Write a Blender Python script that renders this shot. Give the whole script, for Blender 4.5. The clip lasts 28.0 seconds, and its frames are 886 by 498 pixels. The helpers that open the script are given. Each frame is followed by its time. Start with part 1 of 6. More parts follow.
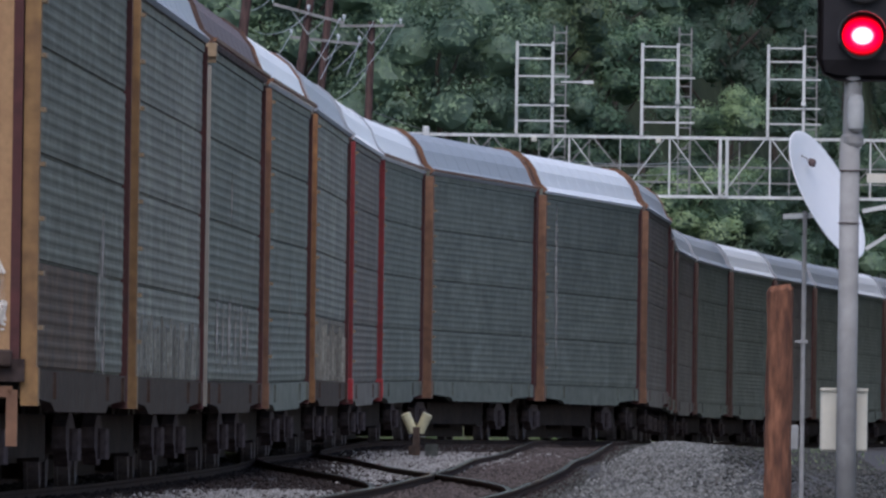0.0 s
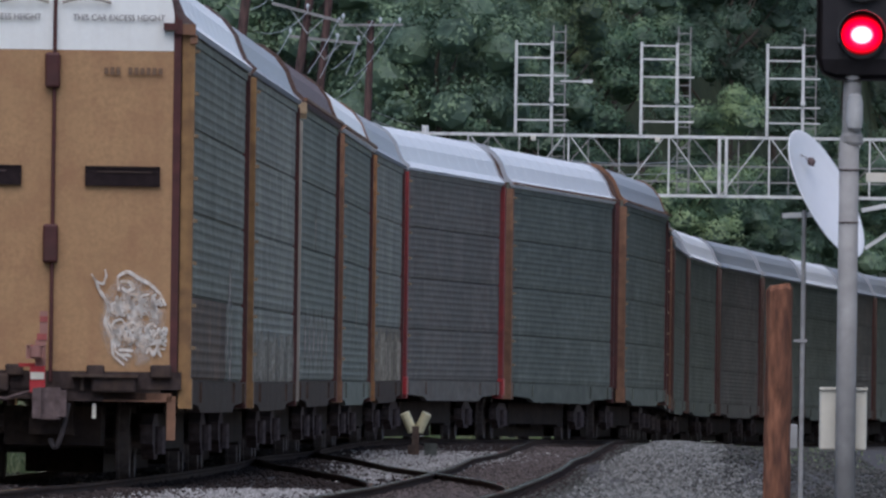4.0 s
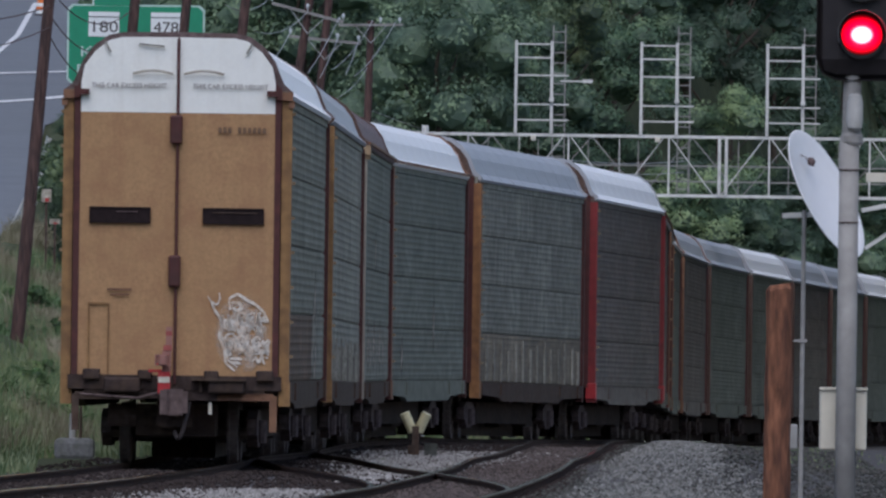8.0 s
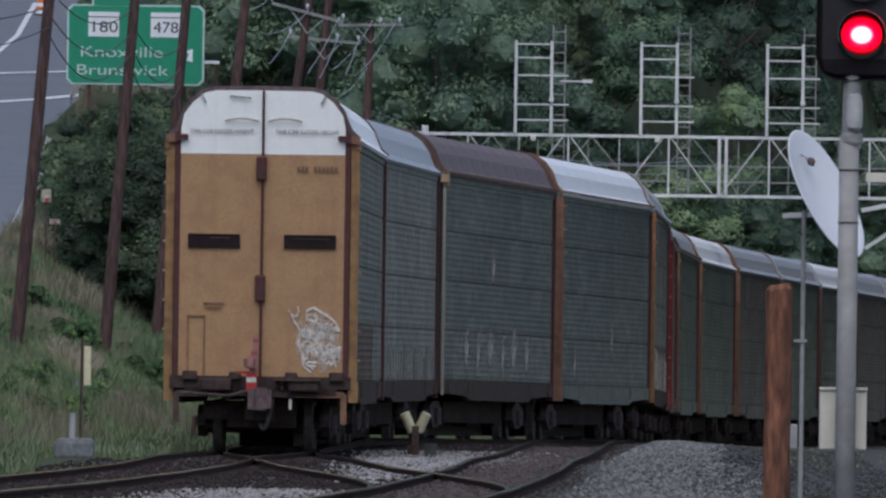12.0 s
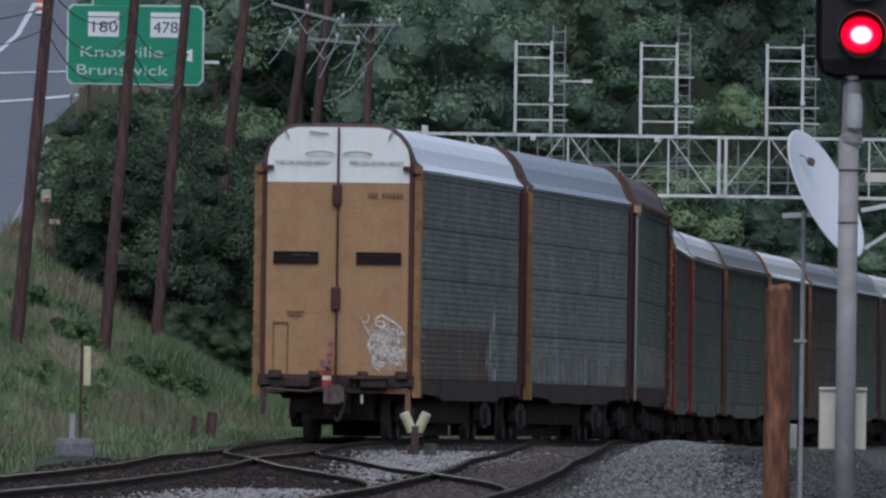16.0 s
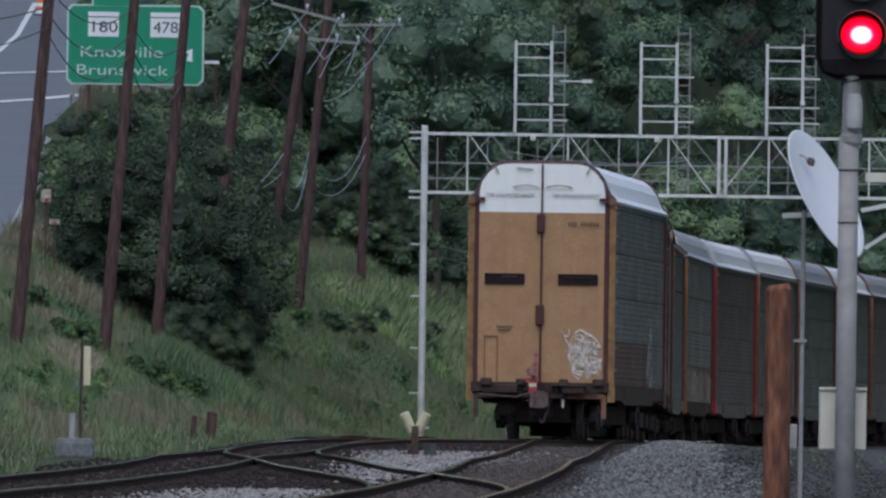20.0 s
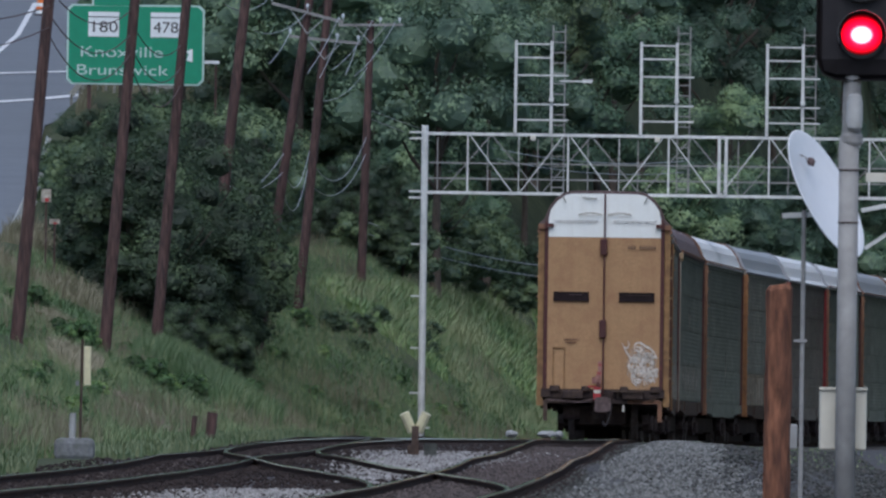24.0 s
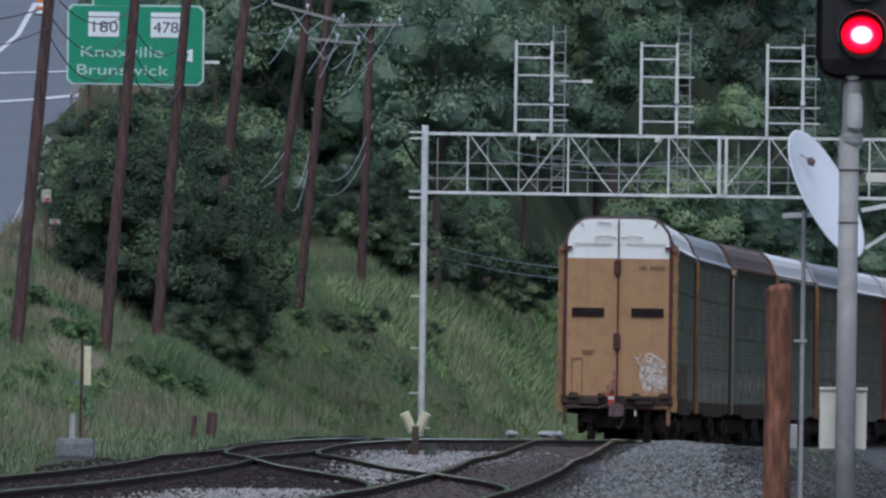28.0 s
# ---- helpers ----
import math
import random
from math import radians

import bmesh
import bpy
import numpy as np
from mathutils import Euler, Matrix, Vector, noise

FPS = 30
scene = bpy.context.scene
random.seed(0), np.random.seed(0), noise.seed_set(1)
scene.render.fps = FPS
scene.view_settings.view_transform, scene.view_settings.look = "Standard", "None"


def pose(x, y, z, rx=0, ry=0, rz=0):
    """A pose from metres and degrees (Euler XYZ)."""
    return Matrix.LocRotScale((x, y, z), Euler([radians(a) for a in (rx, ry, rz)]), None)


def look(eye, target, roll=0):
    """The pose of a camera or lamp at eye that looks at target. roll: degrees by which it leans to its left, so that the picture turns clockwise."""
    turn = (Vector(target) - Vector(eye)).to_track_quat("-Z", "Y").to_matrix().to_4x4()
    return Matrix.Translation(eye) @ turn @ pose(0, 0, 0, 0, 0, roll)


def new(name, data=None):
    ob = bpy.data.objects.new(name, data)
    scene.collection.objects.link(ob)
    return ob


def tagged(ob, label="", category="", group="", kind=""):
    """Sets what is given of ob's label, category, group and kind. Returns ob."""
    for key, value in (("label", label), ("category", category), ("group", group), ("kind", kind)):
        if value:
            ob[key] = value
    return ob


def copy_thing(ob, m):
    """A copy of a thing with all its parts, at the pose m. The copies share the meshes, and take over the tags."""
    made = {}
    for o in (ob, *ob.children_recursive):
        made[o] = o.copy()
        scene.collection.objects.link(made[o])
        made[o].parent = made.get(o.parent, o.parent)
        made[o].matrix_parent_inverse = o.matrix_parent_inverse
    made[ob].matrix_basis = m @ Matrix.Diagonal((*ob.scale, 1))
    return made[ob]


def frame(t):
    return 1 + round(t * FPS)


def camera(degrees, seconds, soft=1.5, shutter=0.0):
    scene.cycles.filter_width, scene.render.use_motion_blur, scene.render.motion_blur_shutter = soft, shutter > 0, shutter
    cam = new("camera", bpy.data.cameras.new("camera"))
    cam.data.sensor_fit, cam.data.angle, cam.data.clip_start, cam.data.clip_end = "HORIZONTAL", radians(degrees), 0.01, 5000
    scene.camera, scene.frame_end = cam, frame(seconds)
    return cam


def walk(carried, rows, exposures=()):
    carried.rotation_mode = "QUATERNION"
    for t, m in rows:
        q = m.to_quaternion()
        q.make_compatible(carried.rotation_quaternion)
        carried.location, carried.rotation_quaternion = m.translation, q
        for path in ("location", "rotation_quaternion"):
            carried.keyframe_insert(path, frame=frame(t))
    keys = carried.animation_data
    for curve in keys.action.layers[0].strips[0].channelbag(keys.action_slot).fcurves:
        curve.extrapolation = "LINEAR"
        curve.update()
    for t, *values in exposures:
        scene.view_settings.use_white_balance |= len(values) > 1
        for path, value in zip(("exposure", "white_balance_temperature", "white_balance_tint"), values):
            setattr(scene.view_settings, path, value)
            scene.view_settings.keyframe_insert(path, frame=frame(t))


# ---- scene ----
# A fixed long lens beside a double-track railway; a train of car carriers draws away over a crossover.
cam = camera(2.689, 28.0, soft=2.5)


def view(dx=0.0, dy=0.0):
    """The camera's pose; dx and dy are tiny trembles in thousandths of a degree."""
    return pose(0, 0, 0.75, 90.4958 + dy / 1000, 0, dx / 1000) @ pose(0, 0, 0, 0, 0, 0.8)


walk(cam, [(0, view(3.6, 2.4)), (0.5, view(2.0, 0.2)), (3.5, view(1.2, 0)), (8, view(1.2, 0)), (10.5, view(-0.6, 0)), (12, view(0.8, 0)),
           (15, view()), (21, view()), (24, view(0.6, 0)), (28, view(0.9, 0))],
     exposures=[(0, 0.82, 6250, 17), (4, 0.68, 6250, 16), (8, 0.55, 6250, 15), (16, 0.43, 6150, 13), (21, 0.46, 6060, 12), (24, 0.63, 6020, 11.5), (28, 0.69, 5980, 11)])

# ---- light: an overcast evening sky ----
world = bpy.data.worlds.new("overcast_sky")
scene.world = world
world.use_nodes = True
wn = world.node_tree
sky = wn.nodes.new("ShaderNodeTexSky")
sky.sky_type = "NISHITA"
sky.sun_disc = False
sky.sun_elevation, sky.sun_rotation = radians(56), radians(187)
sky.air_density, sky.dust_density = 1.0, 1.0
wn.nodes["Background"].inputs["Strength"].default_value = 0.075
wn.links.new(sky.outputs["Color"], wn.nodes["Background"].inputs["Color"])
sun_data = bpy.data.lights.new("veiled_sun", "SUN")
sun_data.energy, sun_data.angle, sun_data.color = 1.1, radians(60), (1.0, 0.98, 0.96)
sun = new("veiled_sun", sun_data)
sun.matrix_world = look((-6, -50, 74), (0, 0, 0))

# ---- materials ----
MATS = {}


def material(name, color, rough=0.7, metal=0.0, vary=0.25, grain=8.0, patch=0.6, dirt=(0.05, 0.035, 0.025), dirt_amount=0.0,
             streak=0.0, bump=0.15, random_tint=0.0, stretch=(1, 1, 1), gloss=0.5, island=0.0):
    """A painted, rusted or weathered surface: two scales of variation, dirt in patches, streaks that run down, fine relief."""
    m = bpy.data.materials.new(name)
    m.use_nodes = True
    n, l = m.node_tree.nodes, m.node_tree.links
    b = n["Principled BSDF"]
    b.inputs["Roughness"].default_value, b.inputs["Metallic"].default_value = rough, metal
    b.inputs["Specular IOR Level"].default_value = gloss
    co = n.new("ShaderNodeTexCoord")
    mp = n.new("ShaderNodeMapping")
    mp.inputs["Scale"].default_value = stretch
    l.new(co.outputs["Object"], mp.inputs["Vector"])
    if random_tint:
        # alike pieces share a mesh: shift the pattern from piece to piece
        oi = n.new("ShaderNodeObjectInfo")
        sh = n.new("ShaderNodeVectorMath")
        sh.operation = "SCALE"
        sh.inputs[0].default_value = (31.0, 47.0, 23.0)
        l.new(oi.outputs["Random"], sh.inputs["Scale"])
        l.new(sh.outputs["Vector"], mp.inputs["Location"])

    def noise_tex(scale, detail, src):
        t = n.new("ShaderNodeTexNoise")
        t.inputs["Scale"].default_value, t.inputs["Detail"].default_value = scale, detail
        l.new(src, t.inputs["Vector"])
        return t.outputs["Fac"]

    def mix(fac, a, c, mode="MIX"):
        x = n.new("ShaderNodeMix")
        x.data_type, x.blend_type = "RGBA", mode
        for k, v in ((0, fac), (6, a), (7, c)):
            if isinstance(v, (int, float)):
                x.inputs[k].default_value = v
            elif isinstance(v, tuple):
                x.inputs[k].default_value = (*v, 1)
            else:
                l.new(v, x.inputs[k])
        return x.outputs[2]

    def ramp(src, lo, hi):
        r = n.new("ShaderNodeMapRange")
        r.inputs["From Min"].default_value, r.inputs["From Max"].default_value = lo, hi
        l.new(src, r.inputs["Value"])
        return r.outputs["Result"]

    fine, wide = noise_tex(grain, 5, mp.outputs["Vector"]), noise_tex(patch, 3, mp.outputs["Vector"])
    dark = tuple(max(0.0, c * (1 - vary)) for c in color)
    light = tuple(min(1.0, c * (1 + vary)) for c in color)
    out = mix(ramp(fine, 0.3, 0.7), dark, light)
    out = mix(ramp(wide, 0.35, 0.65), out, mix(0.5, out, tuple(c * (1 - 0.6 * vary) for c in color)))
    if dirt_amount:
        d = n.new("ShaderNodeMath")
        d.operation = "MULTIPLY"
        l.new(ramp(noise_tex(patch * 2.3, 6, mp.outputs["Vector"]), 0.48, 0.72), d.inputs[0])
        d.inputs[1].default_value = dirt_amount
        out = mix(d.outputs[0], out, dirt)
    if streak:
        sm = n.new("ShaderNodeMapping")
        sm.inputs["Scale"].default_value = (7, 7, 0.35)
        l.new(mp.outputs["Vector"] if random_tint else co.outputs["Object"], sm.inputs["Vector"])
        s = n.new("ShaderNodeMath")
        s.operation = "MULTIPLY"
        l.new(ramp(noise_tex(1.0, 4, sm.outputs["Vector"]), 0.5, 0.8), s.inputs[0])
        s.inputs[1].default_value = streak
        out = mix(s.outputs[0], out, dirt)
    if random_tint:
        info = n.new("ShaderNodeObjectInfo")
        r = ramp(info.outputs["Random"], 0.0, 1.0)
        hs = n.new("ShaderNodeHueSaturation")
        v = n.new("ShaderNodeMapRange")
        v.inputs["To Min"].default_value, v.inputs["To Max"].default_value = 1 - random_tint, 1 + random_tint
        l.new(r, v.inputs["Value"])
        l.new(v.outputs["Result"], hs.inputs["Value"])
        l.new(out, hs.inputs["Color"])
        out = hs.outputs["Color"]
    if island:
        # loose stones: each has its own shade
        geo = n.new("ShaderNodeNewGeometry")
        v2 = n.new("ShaderNodeMapRange")
        v2.inputs["To Min"].default_value, v2.inputs["To Max"].default_value = 1 - island, 1 + island
        l.new(geo.outputs["Random Per Island"], v2.inputs["Value"])
        h2 = n.new("ShaderNodeHueSaturation")
        l.new(v2.outputs["Result"], h2.inputs["Value"])
        l.new(out, h2.inputs["Color"])
        out = h2.outputs["Color"]
    l.new(out, b.inputs["Base Color"])
    if bump:
        bp = n.new("ShaderNodeBump")
        bp.inputs["Strength"].default_value, bp.inputs["Distance"].default_value = bump, 0.02
        l.new(fine, bp.inputs["Height"])
        l.new(bp.outputs["Normal"], b.inputs["Normal"])
    MATS[name] = m
    return m


def leafy(name, color, warm, see_through=0.25):
    """Leaves and blades: each island has its own tint; some light passes through."""
    m = bpy.data.materials.new(name)
    m.use_nodes = True
    n, l = m.node_tree.nodes, m.node_tree.links
    n.remove(n["Principled BSDF"])
    geo = n.new("ShaderNodeNewGeometry")
    co = n.new("ShaderNodeTexCoord")
    nz = n.new("ShaderNodeTexNoise")
    nz.inputs["Scale"].default_value, nz.inputs["Detail"].default_value = 0.75, 3
    l.new(co.outputs["Object"], nz.inputs["Vector"])
    add = n.new("ShaderNodeMath")
    add.operation = "MULTIPLY_ADD"
    add.inputs[1].default_value, add.inputs[2].default_value = 0.14, -0.80
    l.new(geo.outputs["Random Per Island"], add.inputs[0])
    add2 = n.new("ShaderNodeMath")
    add2.operation = "MULTIPLY_ADD"
    add2.inputs[1].default_value = 2.15
    l.new(nz.outputs["Fac"], add2.inputs[0])
    l.new(add.outputs[0], add2.inputs[2])
    per = n.new("ShaderNodeObjectInfo")
    shift = n.new("ShaderNodeMath")
    shift.operation = "MULTIPLY_ADD"
    shift.inputs[1].default_value = 0.52
    l.new(per.outputs["Random"], shift.inputs[0])
    l.new(add2.outputs[0], shift.inputs[2])
    cr = n.new("ShaderNodeValToRGB")
    cr.color_ramp.elements[0].color, cr.color_ramp.elements[0].position = (*[c * 0.55 for c in color], 1), 0.2
    cr.color_ramp.elements[1].color, cr.color_ramp.elements[1].position = (*warm, 1), 0.95
    e = cr.color_ramp.elements.new(0.6)
    e.color = (*color, 1)
    l.new(shift.outputs[0], cr.inputs["Fac"])
    d, t, g = (n.new("ShaderNodeBsdf" + k) for k in ("Diffuse", "Translucent", "Glossy"))
    g.inputs["Roughness"].default_value = 0.5
    for s in (d, t):
        l.new(cr.outputs["Color"], s.inputs["Color"])
    mx, mx2 = n.new("ShaderNodeMixShader"), n.new("ShaderNodeMixShader")
    mx.inputs[0].default_value, mx2.inputs[0].default_value = see_through, 0.04
    l.new(d.outputs[0], mx.inputs[1]), l.new(t.outputs[0], mx.inputs[2])
    l.new(mx.outputs[0], mx2.inputs[1]), l.new(g.outputs[0], mx2.inputs[2])
    l.new(mx2.outputs[0], n["Material Output"].inputs["Surface"])
    MATS[name] = m
    return m


def glow(name, color, strength, base=(0.02, 0.0, 0.0)):
    m = bpy.data.materials.new(name)
    m.use_nodes = True
    b = m.node_tree.nodes["Principled BSDF"]
    b.inputs["Base Color"].default_value = (*base, 1)
    b.inputs["Emission Color"].default_value, b.inputs["Emission Strength"].default_value = (*color, 1), strength
    MATS[name] = m
    return m


RUST = (0.10, 0.045, 0.025)
tan_paint = material("tan_paint", (0.430, 0.250, 0.120), 0.7, 0, 0.14, 22, 1.1, (0.30, 0.140, 0.072), 0.5, 0.3, 0.03)
ochre_paint = material("ochre_paint", (0.30, 0.165, 0.062), 0.65, 0, 0.35, 7, 1.3, (0.12, 0.055, 0.03), 0.55, 0.5, 0.1)
rust_paint = material("rust_orange_paint", (0.245, 0.122, 0.068), 0.7, 0, 0.3, 7, 1.3, (0.10, 0.045, 0.03), 0.55, 0.5, 0.1)
orange_paint = material("worn_orange_paint", (0.33, 0.150, 0.055), 0.7, 0, 0.35, 7, 1.4, (0.14, 0.06, 0.035), 0.55, 0.5, 0.1)
red_paint = material("red_paint", (0.25, 0.024, 0.026), 0.6, 0, 0.25, 7, 1.2, (0.13, 0.03, 0.025), 0.5, 0.4, 0.1)
maroon_paint = material("maroon_paint", (0.085, 0.022, 0.02), 0.65, 0, 0.3, 9, 0.8, (0.05, 0.025, 0.02), 0.5, 0.3, 0.1)
pale_paint = material("pale_grey_paint", (0.40, 0.36, 0.30), 0.6, 0, 0.1, 9, 0.8, RUST, 0.3, 0.4, 0.1)
white_paint = material("white_door_paint", (0.92, 0.93, 0.885), 0.5, 0, 0.03, 20, 0.5, (0.5, 0.43, 0.36), 0.12, 0.12, 0.03)
roof_white = material("bright_roof_sheet", (0.93, 0.94, 0.96), 0.45, 0.0, 0.05, 3, 0.35, (0.55, 0.53, 0.52), 0.3, 0.0, 0.05)
roof_grey = material("grey_roof_sheet", (0.43, 0.45, 0.485), 0.5, 0.15, 0.1, 3, 0.3, (0.28, 0.26, 0.26), 0.4, 0.0, 0.05)
roof_brown = material("brown_roof_sheet", (0.20, 0.15, 0.155), 0.7, 0, 0.25, 5, 0.5, (0.08, 0.05, 0.05), 0.5, 0.0, 0.1)
galv_panel = material("galvanised_panel", (0.225, 0.218, 0.178), 0.6, 0.0, 0.35, 5, 1.3, (0.120, 0.118, 0.096), 0.9, 0.45, 0.05, 0.14, stretch=(1, 0.22, 1.0), gloss=0.45)
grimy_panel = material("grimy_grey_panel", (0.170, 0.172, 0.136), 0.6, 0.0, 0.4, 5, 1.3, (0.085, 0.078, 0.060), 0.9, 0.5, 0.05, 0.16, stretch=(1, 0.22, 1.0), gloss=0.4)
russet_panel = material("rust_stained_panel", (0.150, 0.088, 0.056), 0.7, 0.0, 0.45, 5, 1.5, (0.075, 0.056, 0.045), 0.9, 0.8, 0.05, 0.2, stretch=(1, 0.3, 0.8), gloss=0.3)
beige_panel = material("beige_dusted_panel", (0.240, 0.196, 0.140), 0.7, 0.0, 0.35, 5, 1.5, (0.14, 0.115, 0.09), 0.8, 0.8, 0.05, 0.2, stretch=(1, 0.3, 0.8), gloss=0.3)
teal_panel = material("teal_grey_panel", (0.146, 0.157, 0.126), 0.6, 0.0, 0.35, 5, 1.2, (0.085, 0.090, 0.072), 0.9, 0.45, 0.05, 0.16, stretch=(1, 0.22, 1.0), gloss=0.42)
brown_panel = material("brown_grey_panel", (0.142, 0.116, 0.101), 0.6, 0.0, 0.4, 5, 1.2, (0.105, 0.066, 0.055), 0.9, 0.5, 0.05, 0.16, stretch=(1, 0.22, 1.0), gloss=0.42)
streaky_panel = material("streaked_panel", (0.170, 0.168, 0.138), 0.6, 0.0, 0.45, 5, 1.0, (0.40, 0.37, 0.31), 0.45, 0.65, 0.05, 0.18, stretch=(1, 0.4, 1.0), gloss=0.42)
under_iron = material("grimy_underframe", (0.155, 0.115, 0.112), 0.9, 0, 0.4, 12, 1.2, (0.06, 0.04, 0.034), 0.4, 0.2, 0.2, gloss=0.06)
sill_paint = material("dusty_sill_paint", (0.096, 0.070, 0.058), 0.75, 0, 0.4, 8, 0.8, (0.09, 0.05, 0.035), 0.6, 0.5, 0.1, gloss=0.08)
# grime of the end beam; also the painted darkness under the cars
grime_and_shade = material("grime_and_underside_shade", (0.062, 0.046, 0.043), 0.9, 0, 0.4, 10, 1.5, (0.11, 0.075, 0.055), 0.5, 0.3, 0.2, gloss=0.06)
slot_dark = material("dark_slot", (0.022, 0.014, 0.015), 0.85, 0, 0.3, 12, 2, bump=0.0, gloss=0.2)
wheel_steel = material("wheel_steel", (0.185, 0.145, 0.138), 0.7, 0.2, 0.3, 12, 2, RUST, 0.4, 0, 0.1)
# black rubber, and the painted darkness inside the car bodies
black_gap = material("rubber_and_interior_shade", (0.036, 0.029, 0.030), 0.9, 0, 0.2, 12, 2, bump=0.0)
ink = material("black_lettering", (0.05, 0.045, 0.04), 0.8, 0, 0.3, 30, 3, bump=0.0)
spray = material("white_spray_paint", (0.76, 0.70, 0.63), 0.85, 0, 0.25, 14, 6, (0.47, 0.30, 0.17), 0.9, 0, 0.0)
pink_tape = material("faded_marker_tape", (0.34, 0.165, 0.135), 0.5, 0, 0.1, 20, 3, bump=0.0)
faded_red = material("faded_red_tape", (0.36, 0.085, 0.075), 0.6, 0, 0.2, 20, 3, bump=0.0)
red_plastic = material("red_plastic", (0.45, 0.03, 0.035), 0.4, 0, 0.1, 20, 3, bump=0.0)
rail_rust = material("rail_steel", (0.078, 0.053, 0.045), 0.95, 0.0, 0.45, 6, 1, RUST, 0.5, 0, 0.3, gloss=0.05)
rail_top = material("worn_rail_head", (0.42, 0.39, 0.36), 0.07, 1.0, 0.3, 6, 0.6, (0.2, 0.12, 0.08), 0.4, 0, bump=0.0)
tie_wood = material("creosoted_wood", (0.045, 0.033, 0.029), 0.9, 0, 0.35, 18, 1, (0.09, 0.075, 0.07), 0.4, 0, 0.3, 0.25, gloss=0.15)
stone_grey = material("ballast_stone", (0.062, 0.065, 0.058), 0.9, 0, 0.3, 6, 0.7, (0.07, 0.05, 0.045), 0.6, 0, 0.2, island=0.7)
stone_pale = material("fresh_ballast_stone", (0.310, 0.297, 0.284), 0.9, 0, 0.25, 6, 1, (0.2, 0.17, 0.15), 0.5, 0, 0.2, island=0.45)
stone_heap = material("grey_heap_stone", (0.176, 0.176, 0.168), 0.9, 0, 0.3, 6, 0.9, (0.10, 0.09, 0.075), 0.6, 0, 0.2, island=0.6)
stone_dusty = material("dusty_brown_stone", (0.093, 0.073, 0.067), 0.9, 0, 0.3, 6, 1, (0.07, 0.055, 0.05), 0.5, 0, 0.2, island=0.5)
stone_brown = material("oily_ballast_stone", (0.044, 0.033, 0.030), 0.9, 0, 0.35, 6, 1, (0.05, 0.04, 0.035), 0.4, 0, 0.2, gloss=0.2, island=0.4)
mossy_concrete = material("mossy_concrete", (0.20, 0.205, 0.21), 0.95, 0, 0.35, 14, 2.5, (0.09, 0.10, 0.07), 0.6, 0.4, 0.3)
rung_paint = material("worn_rung_paint", (0.42, 0.30, 0.18), 0.7, 0, 0.25, 12, 2, RUST, 0.4, 0, 0.05)
pale_dust = material("dusty_grey_paint", (0.27, 0.265, 0.235), 0.8, 0, 0.45, 8, 2.5, (0.13, 0.115, 0.095), 0.8, 0.6, 0.1, 0.3)
rung_pale = material("pale_scuffed_paint", (0.36, 0.33, 0.27), 0.8, 0, 0.45, 12, 2.5, (0.13, 0.10, 0.08), 0.8, 0.6, 0.1, 0.35)
dull_paint = material("dull_brown_paint", (0.115, 0.072, 0.058), 0.8, 0, 0.35, 9, 0.8, RUST, 0.5, 0.4, 0.1)
concrete = material("weathered_concrete", (0.40, 0.40, 0.39), 0.9, 0, 0.15, 12, 1.5, (0.15, 0.14, 0.12), 0.4, 0.4, 0.2)
galv = material("galvanised_steel", (0.74, 0.745, 0.71), 0.5, 0.0, 0.12, 10, 0.8, (0.3, 0.3, 0.3), 0.4, 0.2, 0.05)
aluminium = material("dull_aluminium", (0.345, 0.335, 0.32), 0.7, 0.0, 0.22, 9, 2.2, (0.22, 0.21, 0.20), 0.6, 0.4, 0.08)
pole_wood = material("pole_wood", (0.105, 0.058, 0.050), 0.9, 0, 0.65, 5, 1.4, (0.035, 0.025, 0.026), 0.75, 0.6, 0.4, stretch=(4, 4, 0.5))
post_wood = material("reddish_post_wood", (0.235, 0.098, 0.054), 0.9, 0, 0.6, 9, 2.6, (0.080, 0.034, 0.024), 0.95, 0.6, 0.7, stretch=(2.6, 2.6, 0.6))
dish_white = material("white_dish_enamel", (0.93, 0.93, 0.94), 0.4, 0, 0.02, 12, 1, bump=0.0)
box_white = material("white_box_enamel", (0.72, 0.68, 0.57), 0.5, 0, 0.06, 12, 2, (0.4, 0.38, 0.33), 0.3, 0.3, 0.03)
signal_black = material("signal_black", (0.022, 0.018, 0.02), 0.6, 0, 0.3, 12, 2, bump=0.05)
yellow_paint = material("pale_yellow_paint", (0.72, 0.66, 0.42), 0.6, 0, 0.1, 12, 3, (0.3, 0.26, 0.16), 0.4, 0.3, 0.05)
asphalt = material("grey_asphalt", (0.18, 0.195, 0.215), 0.85, 0, 0.12, 3, 0.08, (0.14, 0.15, 0.17), 0.4, 0, 0.1)
road_white = material("road_marking_white", (0.8, 0.8, 0.8), 0.6, 0, 0.06, 6, 1, bump=0.0)
sign_green = material("sign_green", (0.012, 0.265, 0.140), 0.45, 0, 0.08, 3, 0.6, bump=0.0)
sign_faded = material("faded_sign_white", (0.50, 0.66, 0.60), 0.5, 0, 0.08, 6, 1.2, bump=0.0)
sign_white = material("sign_white", (0.82, 0.84, 0.84), 0.5, 0, 0.04, 3, 0.6, bump=0.0)
wire_pale = material("weathered_cable", (0.42, 0.43, 0.43), 0.5, 0.3, 0.1, 6, 1, bump=0.0)
arm_grey = material("weathered_arm_wood", (0.30, 0.29, 0.28), 0.85, 0, 0.3, 6, 1, (0.15, 0.13, 0.12), 0.5, 0, 0.1)
insulator_glaze = material("insulator_glaze", (0.55, 0.60, 0.62), 0.3, 0, 0.1, 6, 1, bump=0.0)
